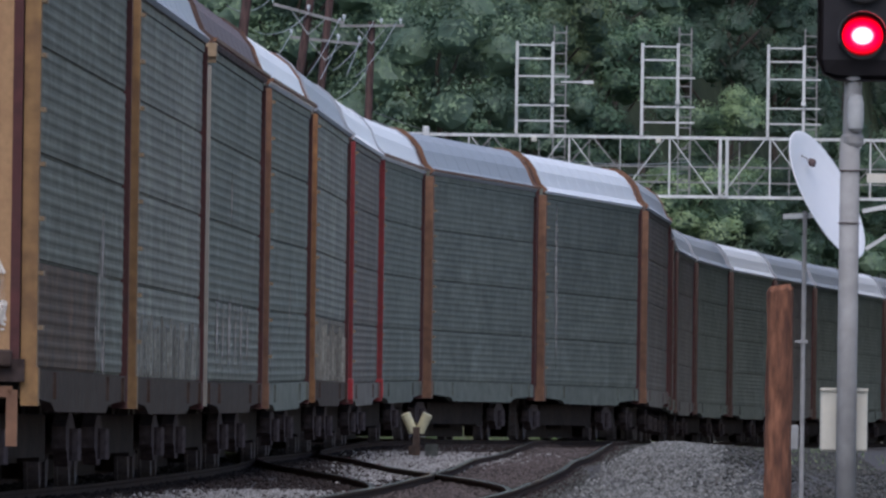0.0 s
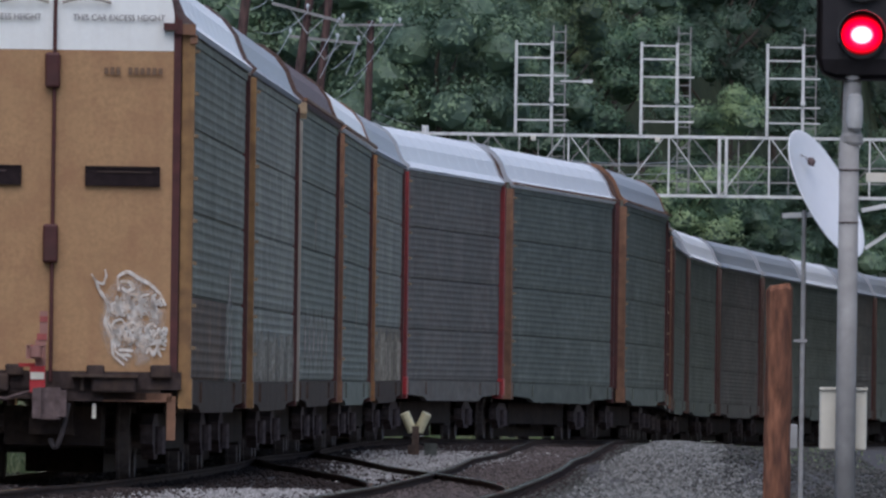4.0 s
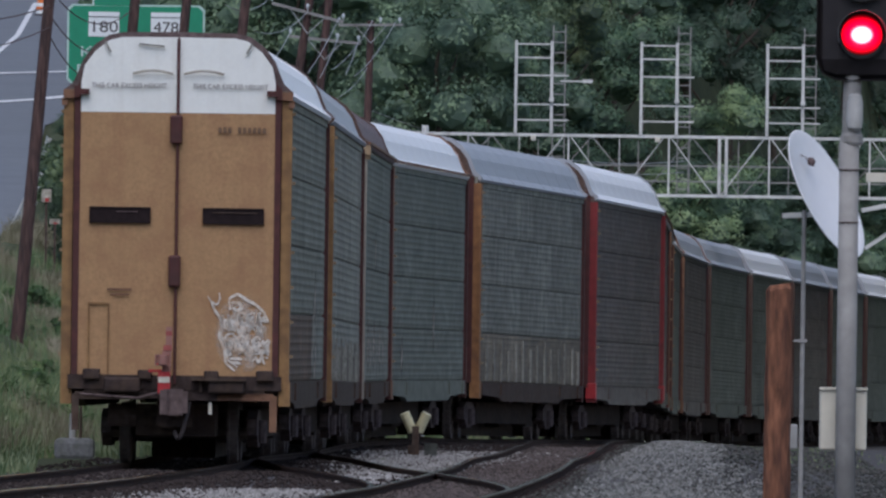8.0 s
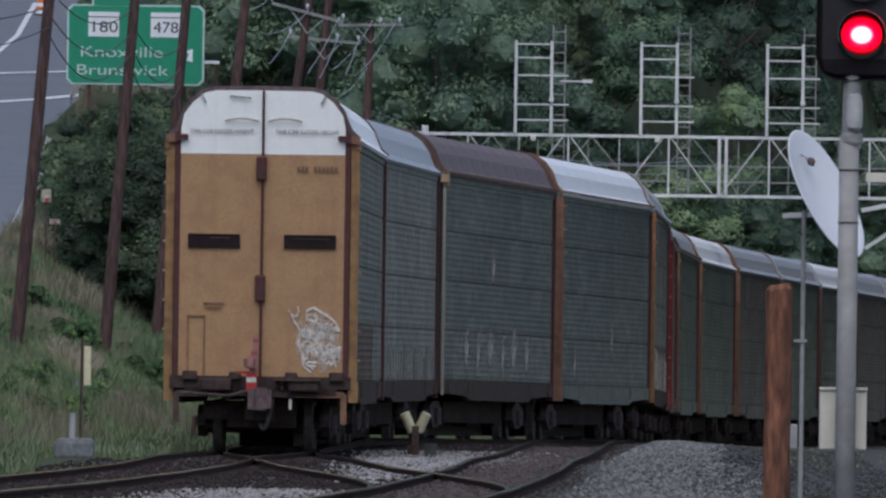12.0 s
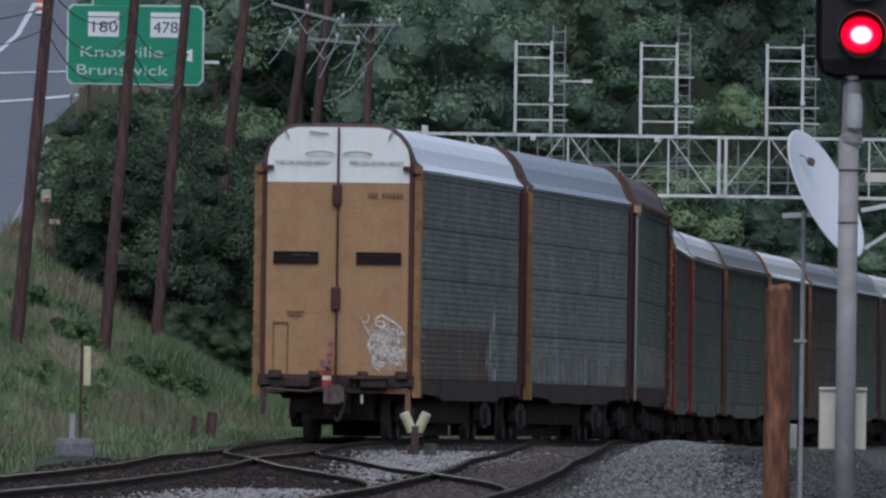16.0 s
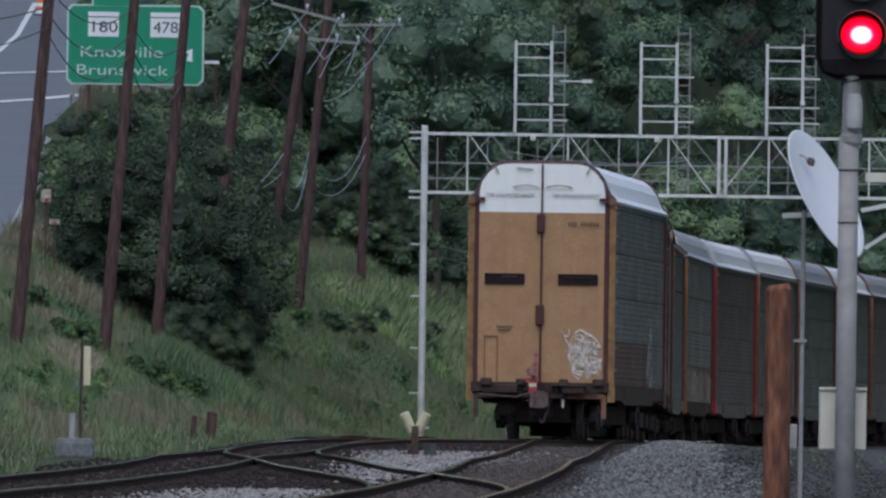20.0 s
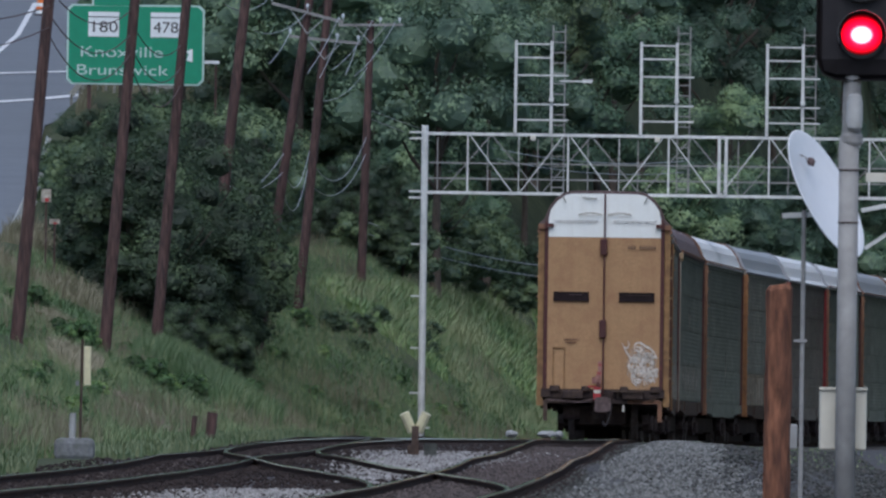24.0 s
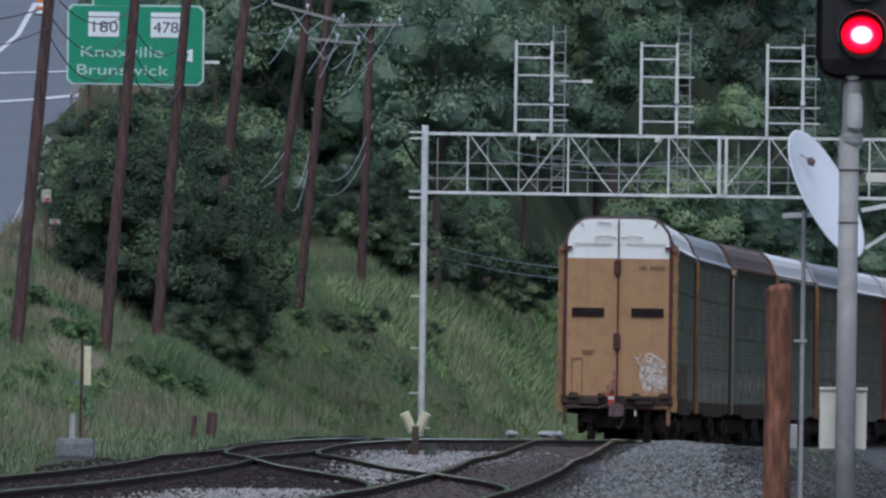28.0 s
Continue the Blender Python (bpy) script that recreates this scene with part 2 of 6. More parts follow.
bark = material("bark", (0.09, 0.07, 0.055), 0.9, 0, 0.4, 9, 1.2, stretch=(3, 3, 0.6), bump=0.4)
# dark, mid and cool leaves carry extra blue for the haze over the hill
leaf_dark = leafy("leaf_dark", (0.096, 0.162, 0.107), (0.271, 0.377, 0.217))
leaf_mid = leafy("leaf_mid", (0.146, 0.248, 0.146), (0.372, 0.495, 0.259))
leaf_warm = leafy("leaf_warm", (0.182, 0.253, 0.127), (0.430, 0.474, 0.240))
leaf_cool = leafy("leaf_cool", (0.096, 0.162, 0.112), (0.260, 0.377, 0.217))
grass_mat = leafy("tall_grass_blades", (0.104, 0.184, 0.068), (0.262, 0.299, 0.139))
thicket_leaf = leafy("thicket_leaf", (0.059, 0.095, 0.050), (0.139, 0.200, 0.090))
shrub_leaf = leafy("shrub_leaf", (0.088, 0.140, 0.072), (0.200, 0.275, 0.130))
# same grass as on the bank, darkened in colour for the shaded verge
shaded_grass_mat = leafy("shaded_grass_blades", (0.078, 0.132, 0.052), (0.190, 0.225, 0.105))
straw_mat = leafy("straw_blades", (0.224, 0.206, 0.120), (0.361, 0.318, 0.215))
dead_mat = leafy("dead_grass_blades", (0.26, 0.19, 0.15), (0.40, 0.31, 0.25))
weed_mat = leafy("broad_weed_leaves", (0.100, 0.194, 0.067), (0.242, 0.357, 0.119))
# clump cores: shade inside the crowns put into the colour, darkest in the thicket
crown_core_tone = leafy("crown_core_fill", (0.129, 0.205, 0.145), (0.217, 0.306, 0.203))
inner_shade = leafy("thicket_core_shade", (0.042, 0.066, 0.042), (0.070, 0.100, 0.058))
signal_red = glow("signal_lens_red", (1.0, 0.0, 0.012), 2.6)
# halo painted into the wide lens: pink-white middle, red fading to the rim
sn, sl = signal_red.node_tree.nodes, signal_red.node_tree.links
s_co, s_len, s_map = sn.new("ShaderNodeTexCoord"), sn.new("ShaderNodeVectorMath"), sn.new("ShaderNodeMapRange")
s_sub = sn.new("ShaderNodeVectorMath")
s_sub.operation, s_len.operation = "SUBTRACT", "LENGTH"
s_sub.inputs[1].default_value = (0.41, 0.0, 0.5)
s_flat = sn.new("ShaderNodeVectorMath")
s_flat.operation = "MULTIPLY"
s_flat.inputs[1].default_value = (0.82, 0, 1)
sl.new(s_co.outputs["Generated"], s_flat.inputs[0])
sl.new(s_flat.outputs["Vector"], s_sub.inputs[0])
sl.new(s_sub.outputs["Vector"], s_len.inputs[0])
sl.new(s_len.outputs["Value"], s_map.inputs["Value"])
for s_key, s_value in (("From Min", 0.06), ("From Max", 0.47), ("To Min", 7.0), ("To Max", 0.01)):
    s_map.inputs[s_key].default_value = s_value
s_map.interpolation_type = "SMOOTHERSTEP"
sl.new(s_map.outputs["Result"], sn["Principled BSDF"].inputs["Emission Strength"])
s_ramp = sn.new("ShaderNodeValToRGB")
s_ramp.color_ramp.elements[0].position, s_ramp.color_ramp.elements[0].color = 0.05, (1.0, 0.42, 0.50, 1)
s_ramp.color_ramp.elements[1].position, s_ramp.color_ramp.elements[1].color = 0.21, (1.0, 0.0, 0.012, 1)
sl.new(s_len.outputs["Value"], s_ramp.inputs["Fac"])
sl.new(s_ramp.outputs["Color"], sn["Principled BSDF"].inputs["Emission Color"])
marker_glow = glow("marker_lamp_glow", (1.0, 0.0, 0.012), 30.0)
marker_core = glow("marker_lamp_core", (1.0, 0.10, 0.16), 30.0)


# ---- mesh tools ----
class Shape:
    """Collects vertices and faces of one mesh."""

    def __init__(self):
        self.v, self.f = [], []

    def add(self, verts, faces):
        k = len(self.v)
        self.v += [tuple(p) for p in verts]
        self.f += [tuple(i + k for i in f) for f in faces]
        return self

    def box(self, x, y, z, sx, sy, sz, m=None):
        """A box with its edges taken off slightly along z, centred at x, y, z."""
        a, b, c = sx / 2, sy / 2, sz / 2
        p = [(i * a, j * b, k * c) for k in (-1, 1) for i, j in ((-1, -1), (1, -1), (1, 1), (-1, 1))]
        p = [Vector(q) for q in p]
        if m is not None:
            p = [m @ q for q in p]
        p = [(q[0] + x, q[1] + y, q[2] + z) for q in p]
        return self.add(p, [(3, 2, 1, 0), (4, 5, 6, 7), (0, 1, 5, 4), (1, 2, 6, 5), (2, 3, 7, 6), (3, 0, 4, 7)])

    def beam(self, p, q, w, h=None, n=0):
        """A bar from p to q: square of w by h, or round with n sides and radius w."""
        p, q = Vector(p), Vector(q)
        d = (q - p).normalized()
        side = d.cross(Vector((0, 0, 1)))
        side = side.normalized() if side.length > 1e-4 else Vector((1, 0, 0))
        up = side.cross(d)
        if n:
            ring = [(math.cos(2 * math.pi * i / n) * w, math.sin(2 * math.pi * i / n) * w) for i in range(n)]
        else:
            h = h or w
            ring = [(-w / 2, -h / 2), (w / 2, -h / 2), (w / 2, h / 2), (-w / 2, h / 2)]
        k = len(ring)
        v = [e + side * a + up * b for e in (p, q) for a, b in ring]
        f = [(i, (i + 1) % k, (i + 1) % k + k, i + k) for i in range(k)] + [tuple(reversed(range(k))), tuple(range(k, 2 * k))]
        return self.add(v, f)

    def sweep(self, line, ring):
        """A closed ring of (side, up) offsets carried along a line of points."""
        k, v = len(ring), []
        for i, p in enumerate(line):
            d = (Vector(line[min(i + 1, len(line) - 1)]) - Vector(line[max(i - 1, 0)])).normalized()
            side = d.cross(Vector((0, 0, 1)))
            side = side.normalized() if side.length > 1e-4 else Vector((1, 0, 0))
            up = side.cross(d)
            v += [Vector(p) + side * a + up * b for a, b in ring]
        f = [(j * k + i, j * k + (i + 1) % k, (j + 1) * k + (i + 1) % k, (j + 1) * k + i) for j in range(len(line) - 1) for i in range(k)]
        f += [tuple(reversed(range(k))), tuple(range((len(line) - 1) * k, len(line) * k))]
        return self.add(v, f)

    def tube(self, line, r, n=6):
        return self.sweep(line, [(math.cos(2 * math.pi * i / n) * r, math.sin(2 * math.pi * i / n) * r) for i in range(n)])

    def lathe(self, prof, n=20, m=None, caps=True):
        """A profile of (radius, height) turned round z, then moved by m."""
        v = [Vector((r * math.cos(2 * math.pi * i / n), r * math.sin(2 * math.pi * i / n), z)) for r, z in prof for i in range(n)]
        if m is not None:
            v = [m @ p for p in v]
        f = [(j * n + i, j * n + (i + 1) % n, (j + 1) * n + (i + 1) % n, (j + 1) * n + i) for j in range(len(prof) - 1) for i in range(n)]
        if caps:
            f += [tuple(reversed(range(n))), tuple(range((len(prof) - 1) * n, len(prof) * n))]
        return self.add(v, f)

    def plate(self, outline, y0, y1):
        """A sheet with that (x, z) outline, from y0 to y1."""
        k = len(outline)
        v = [(x, y, z) for y in (y0, y1) for x, z in outline]
        f = [tuple(range(k)), tuple(reversed(range(k, 2 * k)))] + [((i + 1) % k, i, i + k, (i + 1) % k + k) for i in range(k)]
        return self.add(v, f)

    def mesh(self, name, mat, smooth=False):
        me = bpy.data.meshes.new(name)
        me.from_pydata(self.v, [], self.f)
        me.materials.append(mat)
        if smooth:
            me.polygons.foreach_set("use_smooth", [True] * len(me.polygons))
        me.update()
        return me


def part(name, shape, mat, parent=None, label="", at=None, smooth=False):
    """One mesh object under a thing or a part; shape: a Shape or a ready mesh."""
    me = shape if isinstance(shape, bpy.types.Mesh) else shape.mesh(name, mat, smooth)
    ob = new(name, me)
    if parent is not None:
        ob.parent = parent
    if at is not None:
        ob.matrix_basis = at
    return tagged(ob, label) if label else ob


def thing(name, label, category, at=None, group="", kind=""):
    ob = new(name)
    ob.empty_display_size = 0.3
    if at is not None:
        ob.matrix_basis = at
    return tagged(ob, label, category, group, kind)


def bevelled(sx, sy, sz, r, name, mat):
    """A box mesh with rounded edges."""
    bm = bmesh.new()
    bmesh.ops.create_cube(bm, size=1, matrix=Matrix.Diagonal((sx, sy, sz, 1)))
    bmesh.ops.bevel(bm, geom=bm.edges[:], offset=r, segments=2, affect="EDGES", profile=0.5)
    me = bpy.data.meshes.new(name)
    bm.to_mesh(me)
    bm.free()
    me.materials.append(mat)
    return me


def text_shape(body, size, name, mat, width=0.0, align="CENTER", thick=0.004):
    """Lettering in the built-in font as a mesh that stands upright in x and z, facing -y."""
    cu = bpy.data.curves.new(name, "FONT")
    cu.body, cu.size, cu.align_x, cu.extrude = body, size, align, thick
    ob = bpy.data.objects.new(name, cu)
    me = bpy.data.meshes.new_from_object(ob)
    bpy.data.objects.remove(ob)
    if width:
        xs = [v.co.x for v in me.vertices]
        me.transform(Matrix.Diagonal((width / (max(xs) - min(xs)), 1, 1, 1)))
    me.transform(Matrix.Rotation(radians(90), 4, "X"))
    me.materials.clear()
    me.materials.append(mat)
    return me


# ---- the plan: two tracks, x across the view and y away from the camera ----
def smooth01(a):
    a = min(1.0, max(0.0, a))
    return a * a * (3 - 2 * a)


def track_b(y):
    x = 3.77 + 0.0155 * (y - 445.7)
    if y > 485:
        e = min(y, 560) - 485
        x += 0.000325 * e * e + 0.04875 * max(0.0, y - 560)
    return x


def track_a(y):
    return -4.06 + 0.0153 * (y - 237.4) if y < 485 else track_b(y) - 4.67


RAIL_Y = [0, 166, 205, 237, 262, 280, 310, 339, 368, 404, 422, 446, 480, 500, 560, 640, 2000]
RAIL_Z = [-0.045, -0.045, -0.065, -0.045, -0.01, 0.07, 0.08, 0.155, 0.235, 0.20, 0.21, 0.15, 0.07, 0.03, -0.06, -0.12, -0.12]


def rail_z(y):
    return float(np.interp(y, RAIL_Y, RAIL_Z))


CROSS_Y = [336, 344.5, 350.5, 356.4, 362.4, 368.3, 374.3, 380.2, 386.2, 392.1, 398.1, 404, 410, 416, 422, 430, 440]
CROSS_X = [-2.57, -2.40, -2.20, -1.93, -1.55, -1.15, -0.62, -0.12, 0.42, 0.94, 1.45, 2.01, 2.49, 2.89, 3.19, 3.46, 3.68]


def path_x(y):
    """Where the train runs: track a, the crossover, track b."""
    if y <= 336:
        return track_a(y)
    if y >= 440:
        return track_b(y)
    i = max(j for j in range(len(CROSS_Y) - 1) if CROSS_Y[j] <= y)
    y0, y1 = CROSS_Y[i], CROSS_Y[i + 1]
    s0 = (CROSS_X[i + 1] - CROSS_X[i - 1]) / (CROSS_Y[i + 1] - CROSS_Y[i - 1]) if i > 0 else 0.0153
    s1 = (CROSS_X[i + 2] - CROSS_X[i]) / (CROSS_Y[i + 2] - CROSS_Y[i]) if i + 2 < len(CROSS_Y) else 0.0155
    u, h = (y - y0) / (y1 - y0), y1 - y0
    return ((2 * u**3 - 3 * u**2 + 1) * CROSS_X[i] + (u**3 - 2 * u**2 + u) * h * s0
            + (3 * u**2 - 2 * u**3) * CROSS_X[i + 1] + (u**3 - u**2) * h * s1)


def near_crossover_x(y):
    """The second crossover, nearer to the camera, from track a back to track b."""
    return track_a(y) + (track_b(y) - track_a(y)) * smooth01((325 - y) / 128)


PATH_Y = np.arange(60, 1300, 1.0)
PATH_X = np.array([path_x(v) for v in PATH_Y])
PATH_S = np.concatenate([[0], np.cumsum(np.hypot(np.diff(PATH_X), np.diff(PATH_Y)))])


def on_path(s):
    return float(np.interp(s, PATH_S, PATH_X)), float(np.interp(s, PATH_S, PATH_Y))


def path_at_y(y):
    return float(np.interp(y, PATH_Y, PATH_S))


# ---- ground ----
def bank_slope(y):
    return 0.42 + 0.33 * smooth01((y - 330) / 300)


def road_z(y):
    return 5.94 + 0.04 * (y - 600)


def road_edge(y):
    return float(np.interp(y, [300, 600, 650, 700, 750, 800, 850, 900, 1100], [-13.2, -14.0, -14.45, -15.1, -15.9, -13.6, -10.4, -9.0, -9.0]))


def ground_z(x, y):
    """Height of the ground: level ballast, a grassy bank on the far side of the tracks, a wooded hill behind it."""
    z = rail_z(y) - 0.115
    d = track_a(y) - x - 2.9
    z -= 0.10 * smooth01(d / 0.8) * smooth01((420 - y) / 60)
    z -= 0.05 * smooth01((x - track_b(y) - 2.0) / 1.0)
    # heap of new ballast beside the second track
    z += 0.36 * smooth01(1.5 - 1.5 * math.hypot((x - 3.95 - 0.01 * (y - 285)) / 1.75, max(0.0, abs(y - 275) - 14) / 34))
    if d > 0.3:
        k, e = bank_slope(y), d - 0.3
        cap = 8.3
        z += k * e if e < cap else k * cap + 0.16 * (e - cap)
        z += 0.07 * max(0.0, y - 690) * smooth01((e - 3) / 8)
        z += 0.25 * noise.noise((x * 0.35, y * 0.05, 1.7)) * smooth01(e / 2)
    if y > 420:
        edge = road_edge(y)
        t = smooth01((edge + 1.6 - x) / 1.6) * smooth01((y - 420) / 120)
        z = z * (1 - t) + (road_z(y) - 0.12) * t
    return z


def ground_sheet():
    xs = np.concatenate([[-3000, -900, -300, -120, -70, -50, -40], np.arange(-34, 34.01, 0.5), [40, 50, 70, 120, 300, 900, 3000]])
    ys = np.concatenate([[-900, -100, 0, 60, 100, 130], np.arange(150, 760, 5.0), np.arange(760, 1100, 20), [1200, 1500, 2200, 4500]])
    sh = Shape()
    sh.v = [(float(x), float(y), ground_z(float(x), min(float(y), 1400.0))) for y in ys for x in xs]
    nx = len(xs)
    sh.f = [(j * nx + i, j * nx + i + 1, (j + 1) * nx + i + 1, (j + 1) * nx + i) for j in range(len(ys) - 1) for i in range(nx - 1)]
    me = sh.mesh("ground", gravel_mat, True)
    me.materials.append(soil_mat)
    me.materials.append(floor_mat)
    me.materials.append(oily_mat)
    for p in me.polygons:
        c = p.center
        if track_a(c.y) - c.x > (1.5 if c.y < 460 else 3.1) or c.y > 760 or c.x > 40:
            p.material_index = 2 if c.y > 690 and c.x > -9.5 and track_a(c.y) - c.x > 10.5 else 1
        elif min(abs(c.x - f(c.y)) for f in (track_a, path_x, near_crossover_x)) < 1.25:
            p.material_index = 3
    return tagged(new("ground", me), "grey gravel railway ground with a grassy wooded bank", "ground", kind="structure")


def gravel_material():
    """Ballast seen almost edge on: pale stone with brown oily bands and speckle."""
    m = material("ballast_gravel", (0.067, 0.062, 0.061), 0.95, 0, 0.4, 22.0, 0.25, (0.055, 0.044, 0.04), 0.85, 0, 0.5)
    return m


gravel_mat = gravel_material()
soil_mat = material("bank_soil", (0.080, 0.092, 0.052), 0.95, 0, 0.35, 3.0, 0.3, (0.07, 0.09, 0.04), 0.7, 0, 0.4, gloss=0.1)
oily_mat = material("oily_ballast_bed", (0.038, 0.030, 0.027), 0.95, 0, 0.45, 26.0, 0.4, (0.10, 0.09, 0.085), 0.35, 0, 0.5, gloss=0.15)
floor_mat = material("woodland_floor", (0.05, 0.06, 0.03), 0.95, 0, 0.4, 2.0, 0.3, (0.03, 0.04, 0.02), 0.8, 0, 0.4, gloss=0.1)
ground = ground_sheet()

# ---- tracks ----
RAIL = [(-0.075, -0.20), (0.075, -0.20), (0.075, -0.185), (0.02, -0.165), (0.018, -0.055), (0.036, -0.03), (0.036, -0.006),
        (-0.036, -0.006), (-0.036, -0.03), (-0.018, -0.055), (-0.02, -0.165), (-0.075, -0.185)]
HEAD = [(-0.034, -0.006), (0.034, -0.006), (0.028, 0.0), (-0.028, 0.0)]
TIE = Shape().box(0, 0, 0, 2.6, 0.23, 0.17).mesh("tie", tie_wood)


def line_of(fx, y0, y1, step, off):
    out = []
    for y in np.arange(y0, y1 + 0.01, step):
        s = (fx(y + 0.5) - fx(y - 0.5))
        out.append((fx(y) + off * math.cos(math.atan(s)), y - off * math.sin(math.atan(s)), rail_z(y)))
    return out


def lay_track(name, label, fx, y0, y1, ties_from, ties_to, drop=0.0):
    """Two rails on wooden ties; the near ties are pieces of their own, the far ones are joined."""
    t = thing(name, label, "railway track", kind="structure")
    for off in (-0.755, 0.755):
        pts = [(x, y, z - drop) for x, y, z in line_of(fx, y0, y1, 4.0, off)]
        r = part("rail", Shape().sweep(pts, RAIL), rail_rust, t)
        part("rail_head", Shape().sweep(pts, HEAD), rail_top, r, "polished running surface")
    far = Shape()
    for i, y in enumerate(np.arange(y0, y1, 0.55)):
        turn = -math.degrees(math.atan(fx(y + 0.5) - fx(y - 0.5)))
        z = rail_z(y) - 0.195 - drop + random.uniform(-0.012, 0.008)
        if ties_from <= y <= ties_to:
            part("tie", TIE, tie_wood, t, at=pose(fx(y), y, z, 0, 0, turn + random.uniform(-1, 1)))
        else:
            far.box(fx(y), y, z, 2.6, 0.23, 0.17, Matrix.Rotation(radians(turn), 3, "Z"))
    if far.v:
        tagged(part("far_ties", far, tie_wood, t), kind="stuff")
    return t


lay_track("track_a", "rust-brown rails on dark wooden ties in ballast", track_a, 60, 900, 190, 320)
lay_track("track_b", "rust-brown rails on dark wooden ties in ballast", track_b, 60, 760, 165, 300)
lay_track("crossover_far", "curved crossover rails joining the two tracks", path_x, 338, 436, 338, 436, 0.006)
lay_track("crossover_near", "curved crossover rails joining the two tracks", near_crossover_x, 178, 326, 230, 270, 0.006)


# ---- the train ----
SPEED, PITCH, HALF = 11.904, 27.65, 13.7 * 0.968
CARS = 20
RIM = [(1.57, 5.12), (1.44, 5.24), (1.37, 5.40), (1.32, 5.54), (1.17, 5.74), (0.97, 5.885), (0.78, 5.928), (0.0, 5.94)]
PROFILE = RIM + [(-x, z) for x, z in reversed(RIM[:-1])]


def roof_sheet_mesh(mat):
    """One curved sheet of the roof, 2.6 m long, with a raised seam at one end."""
    sh = Shape()
    for y0, y1, lift in ((-1.29, 1.24, 0.0), (1.24, 1.29, 0.004)):
        out = [(x * (1 + lift * 0.3), z + lift) for x, z in PROFILE]
        inn = [(x * 0.98, z - 0.05) for x, z in reversed(PROFILE)]
        sh.plate(out + inn, y0, y1)
    return sh.mesh("roof_sheet", mat)


def panel_mesh(mat):
    """A side panel with shallow rounded corrugations and a lapped lower edge, standing in y and z, facing +x."""
    ribs, h, w = 8, 0.945, 2.55
    prof = [(-0.022, -h / 2), (-0.018, -h / 2 + 0.018), (0.0, -h / 2 + 0.024)]
    for i in range(ribs):
        z, p = -h / 2 + 0.03 + i * (h - 0.05) / ribs, (h - 0.05) / ribs
        prof += [(0.0, z), (0.0, z + 0.34 * p), (0.003, z + 0.46 * p), (0.006, z + 0.60 * p), (0.006, z + 0.76 * p), (0.003, z + 0.90 * p)]
    prof.append((0.0, h / 2))
    n = len(prof)
    v = [(x, y, z) for y in (-w / 2, w / 2) for x, z in prof]
    f = [(i, i + n, i + n + 1, i + 1) for i in range(n - 1)]
    sh = Shape().add(v, f)
    sh.box(-0.034, 0, 0, 0.02, w, h)
    return sh.mesh("side_panel", mat)


MESH = {}


def cached(key, make):
    if key not in MESH:
        MESH[key] = make()
    return MESH[key]


def door_outline(side, z0, z1):
    """Half of the car's end: the outline of one door between two heights."""
    edge = [(1.345, 1.22), (1.345, 5.28), (1.30, 5.50), (1.155, 5.70), (0.95, 5.855), (0.78, 5.893), (0.5, 5.897), (0.012, 5.90)]
    zs = [e for e in edge if z0 < e[1] < z1]

    def width(z):
        return float(np.interp(z, [e[1] for e in edge], [e[0] for e in edge]))
    pts = [(0.012, z0), (width(z0), z0)] + zs + ([(width(z1), z1), (0.012, z1)] if z1 < 5.9 else [(0.012, 5.90)])
    pts = [(side * x, z) for x, z in pts]
    return pts if side > 0 else pts[::-1]


def wheelset_mesh():
    sh = Shape()
    m = Matrix.Rotation(radians(90), 4, "Y")
    sh.lathe([(0.08, -0.95), (0.08, 0.95)], 10, m)
    for s in (-1, 1):
        k = Matrix.Translation((s * 0.76, 0, 0)) @ (m if s > 0 else Matrix.Rotation(radians(-90), 4, "Y"))
        sh.lathe([(0.14, -0.10), (0.16, -0.07), (0.34, -0.06), (0.40, -0.09), (0.455, -0.09), (0.455, -0.055), (0.425, -0.05), (0.418, 0.06), (0.37, 0.07),
                  (0.33, 0.02), (0.17, 0.03), (0.12, 0.08)], 24, k)
    return sh.mesh("wheelset", wheel_steel)


def side_frame_mesh():
    """The cast side of a bogie with its bearing ends and spring nest."""
    out = [(-1.25, 0.40), (-1.25, 0.62), (-1.0, 0.66), (-0.55, 0.74), (0.55, 0.74), (1.0, 0.66), (1.25, 0.62), (1.25, 0.40), (0.95, 0.38), (0.55, 0.22), (-0.55, 0.22), (-0.95, 0.38)]
    sh = Shape().plate(out, -0.07, 0.07)
    for y in (-0.2, 0.0, 0.2):
        sh.lathe([(0.075, 0.28), (0.075, 0.6)], 8, Matrix.Translation((y, -0.1, 0)))
    me = sh.mesh("side_frame", under_iron)
    me.transform(Matrix.Rotation(radians(90), 4, "Z"))
    return me


def bogie(car, y):
    b = part("bogie", cached("bolster", lambda: Shape().box(0, 0, 0.62, 2.1, 0.4, 0.25).box(0, 0, 0.8, 0.6, 0.6, 0.14).mesh("bogie", under_iron)), None, car, at=pose(0, y, 0))
    sets = []
    for dy in (-0.88, 0.88):
        sets.append(part("wheelset", cached("wheelset", wheelset_mesh), None, b, at=pose(0, dy, 0.42)))
    for x in (-1.02, 1.02):
        part("side_frame", cached("side_frame", side_frame_mesh), None, b, at=pose(x, 0, 0))
    return sets


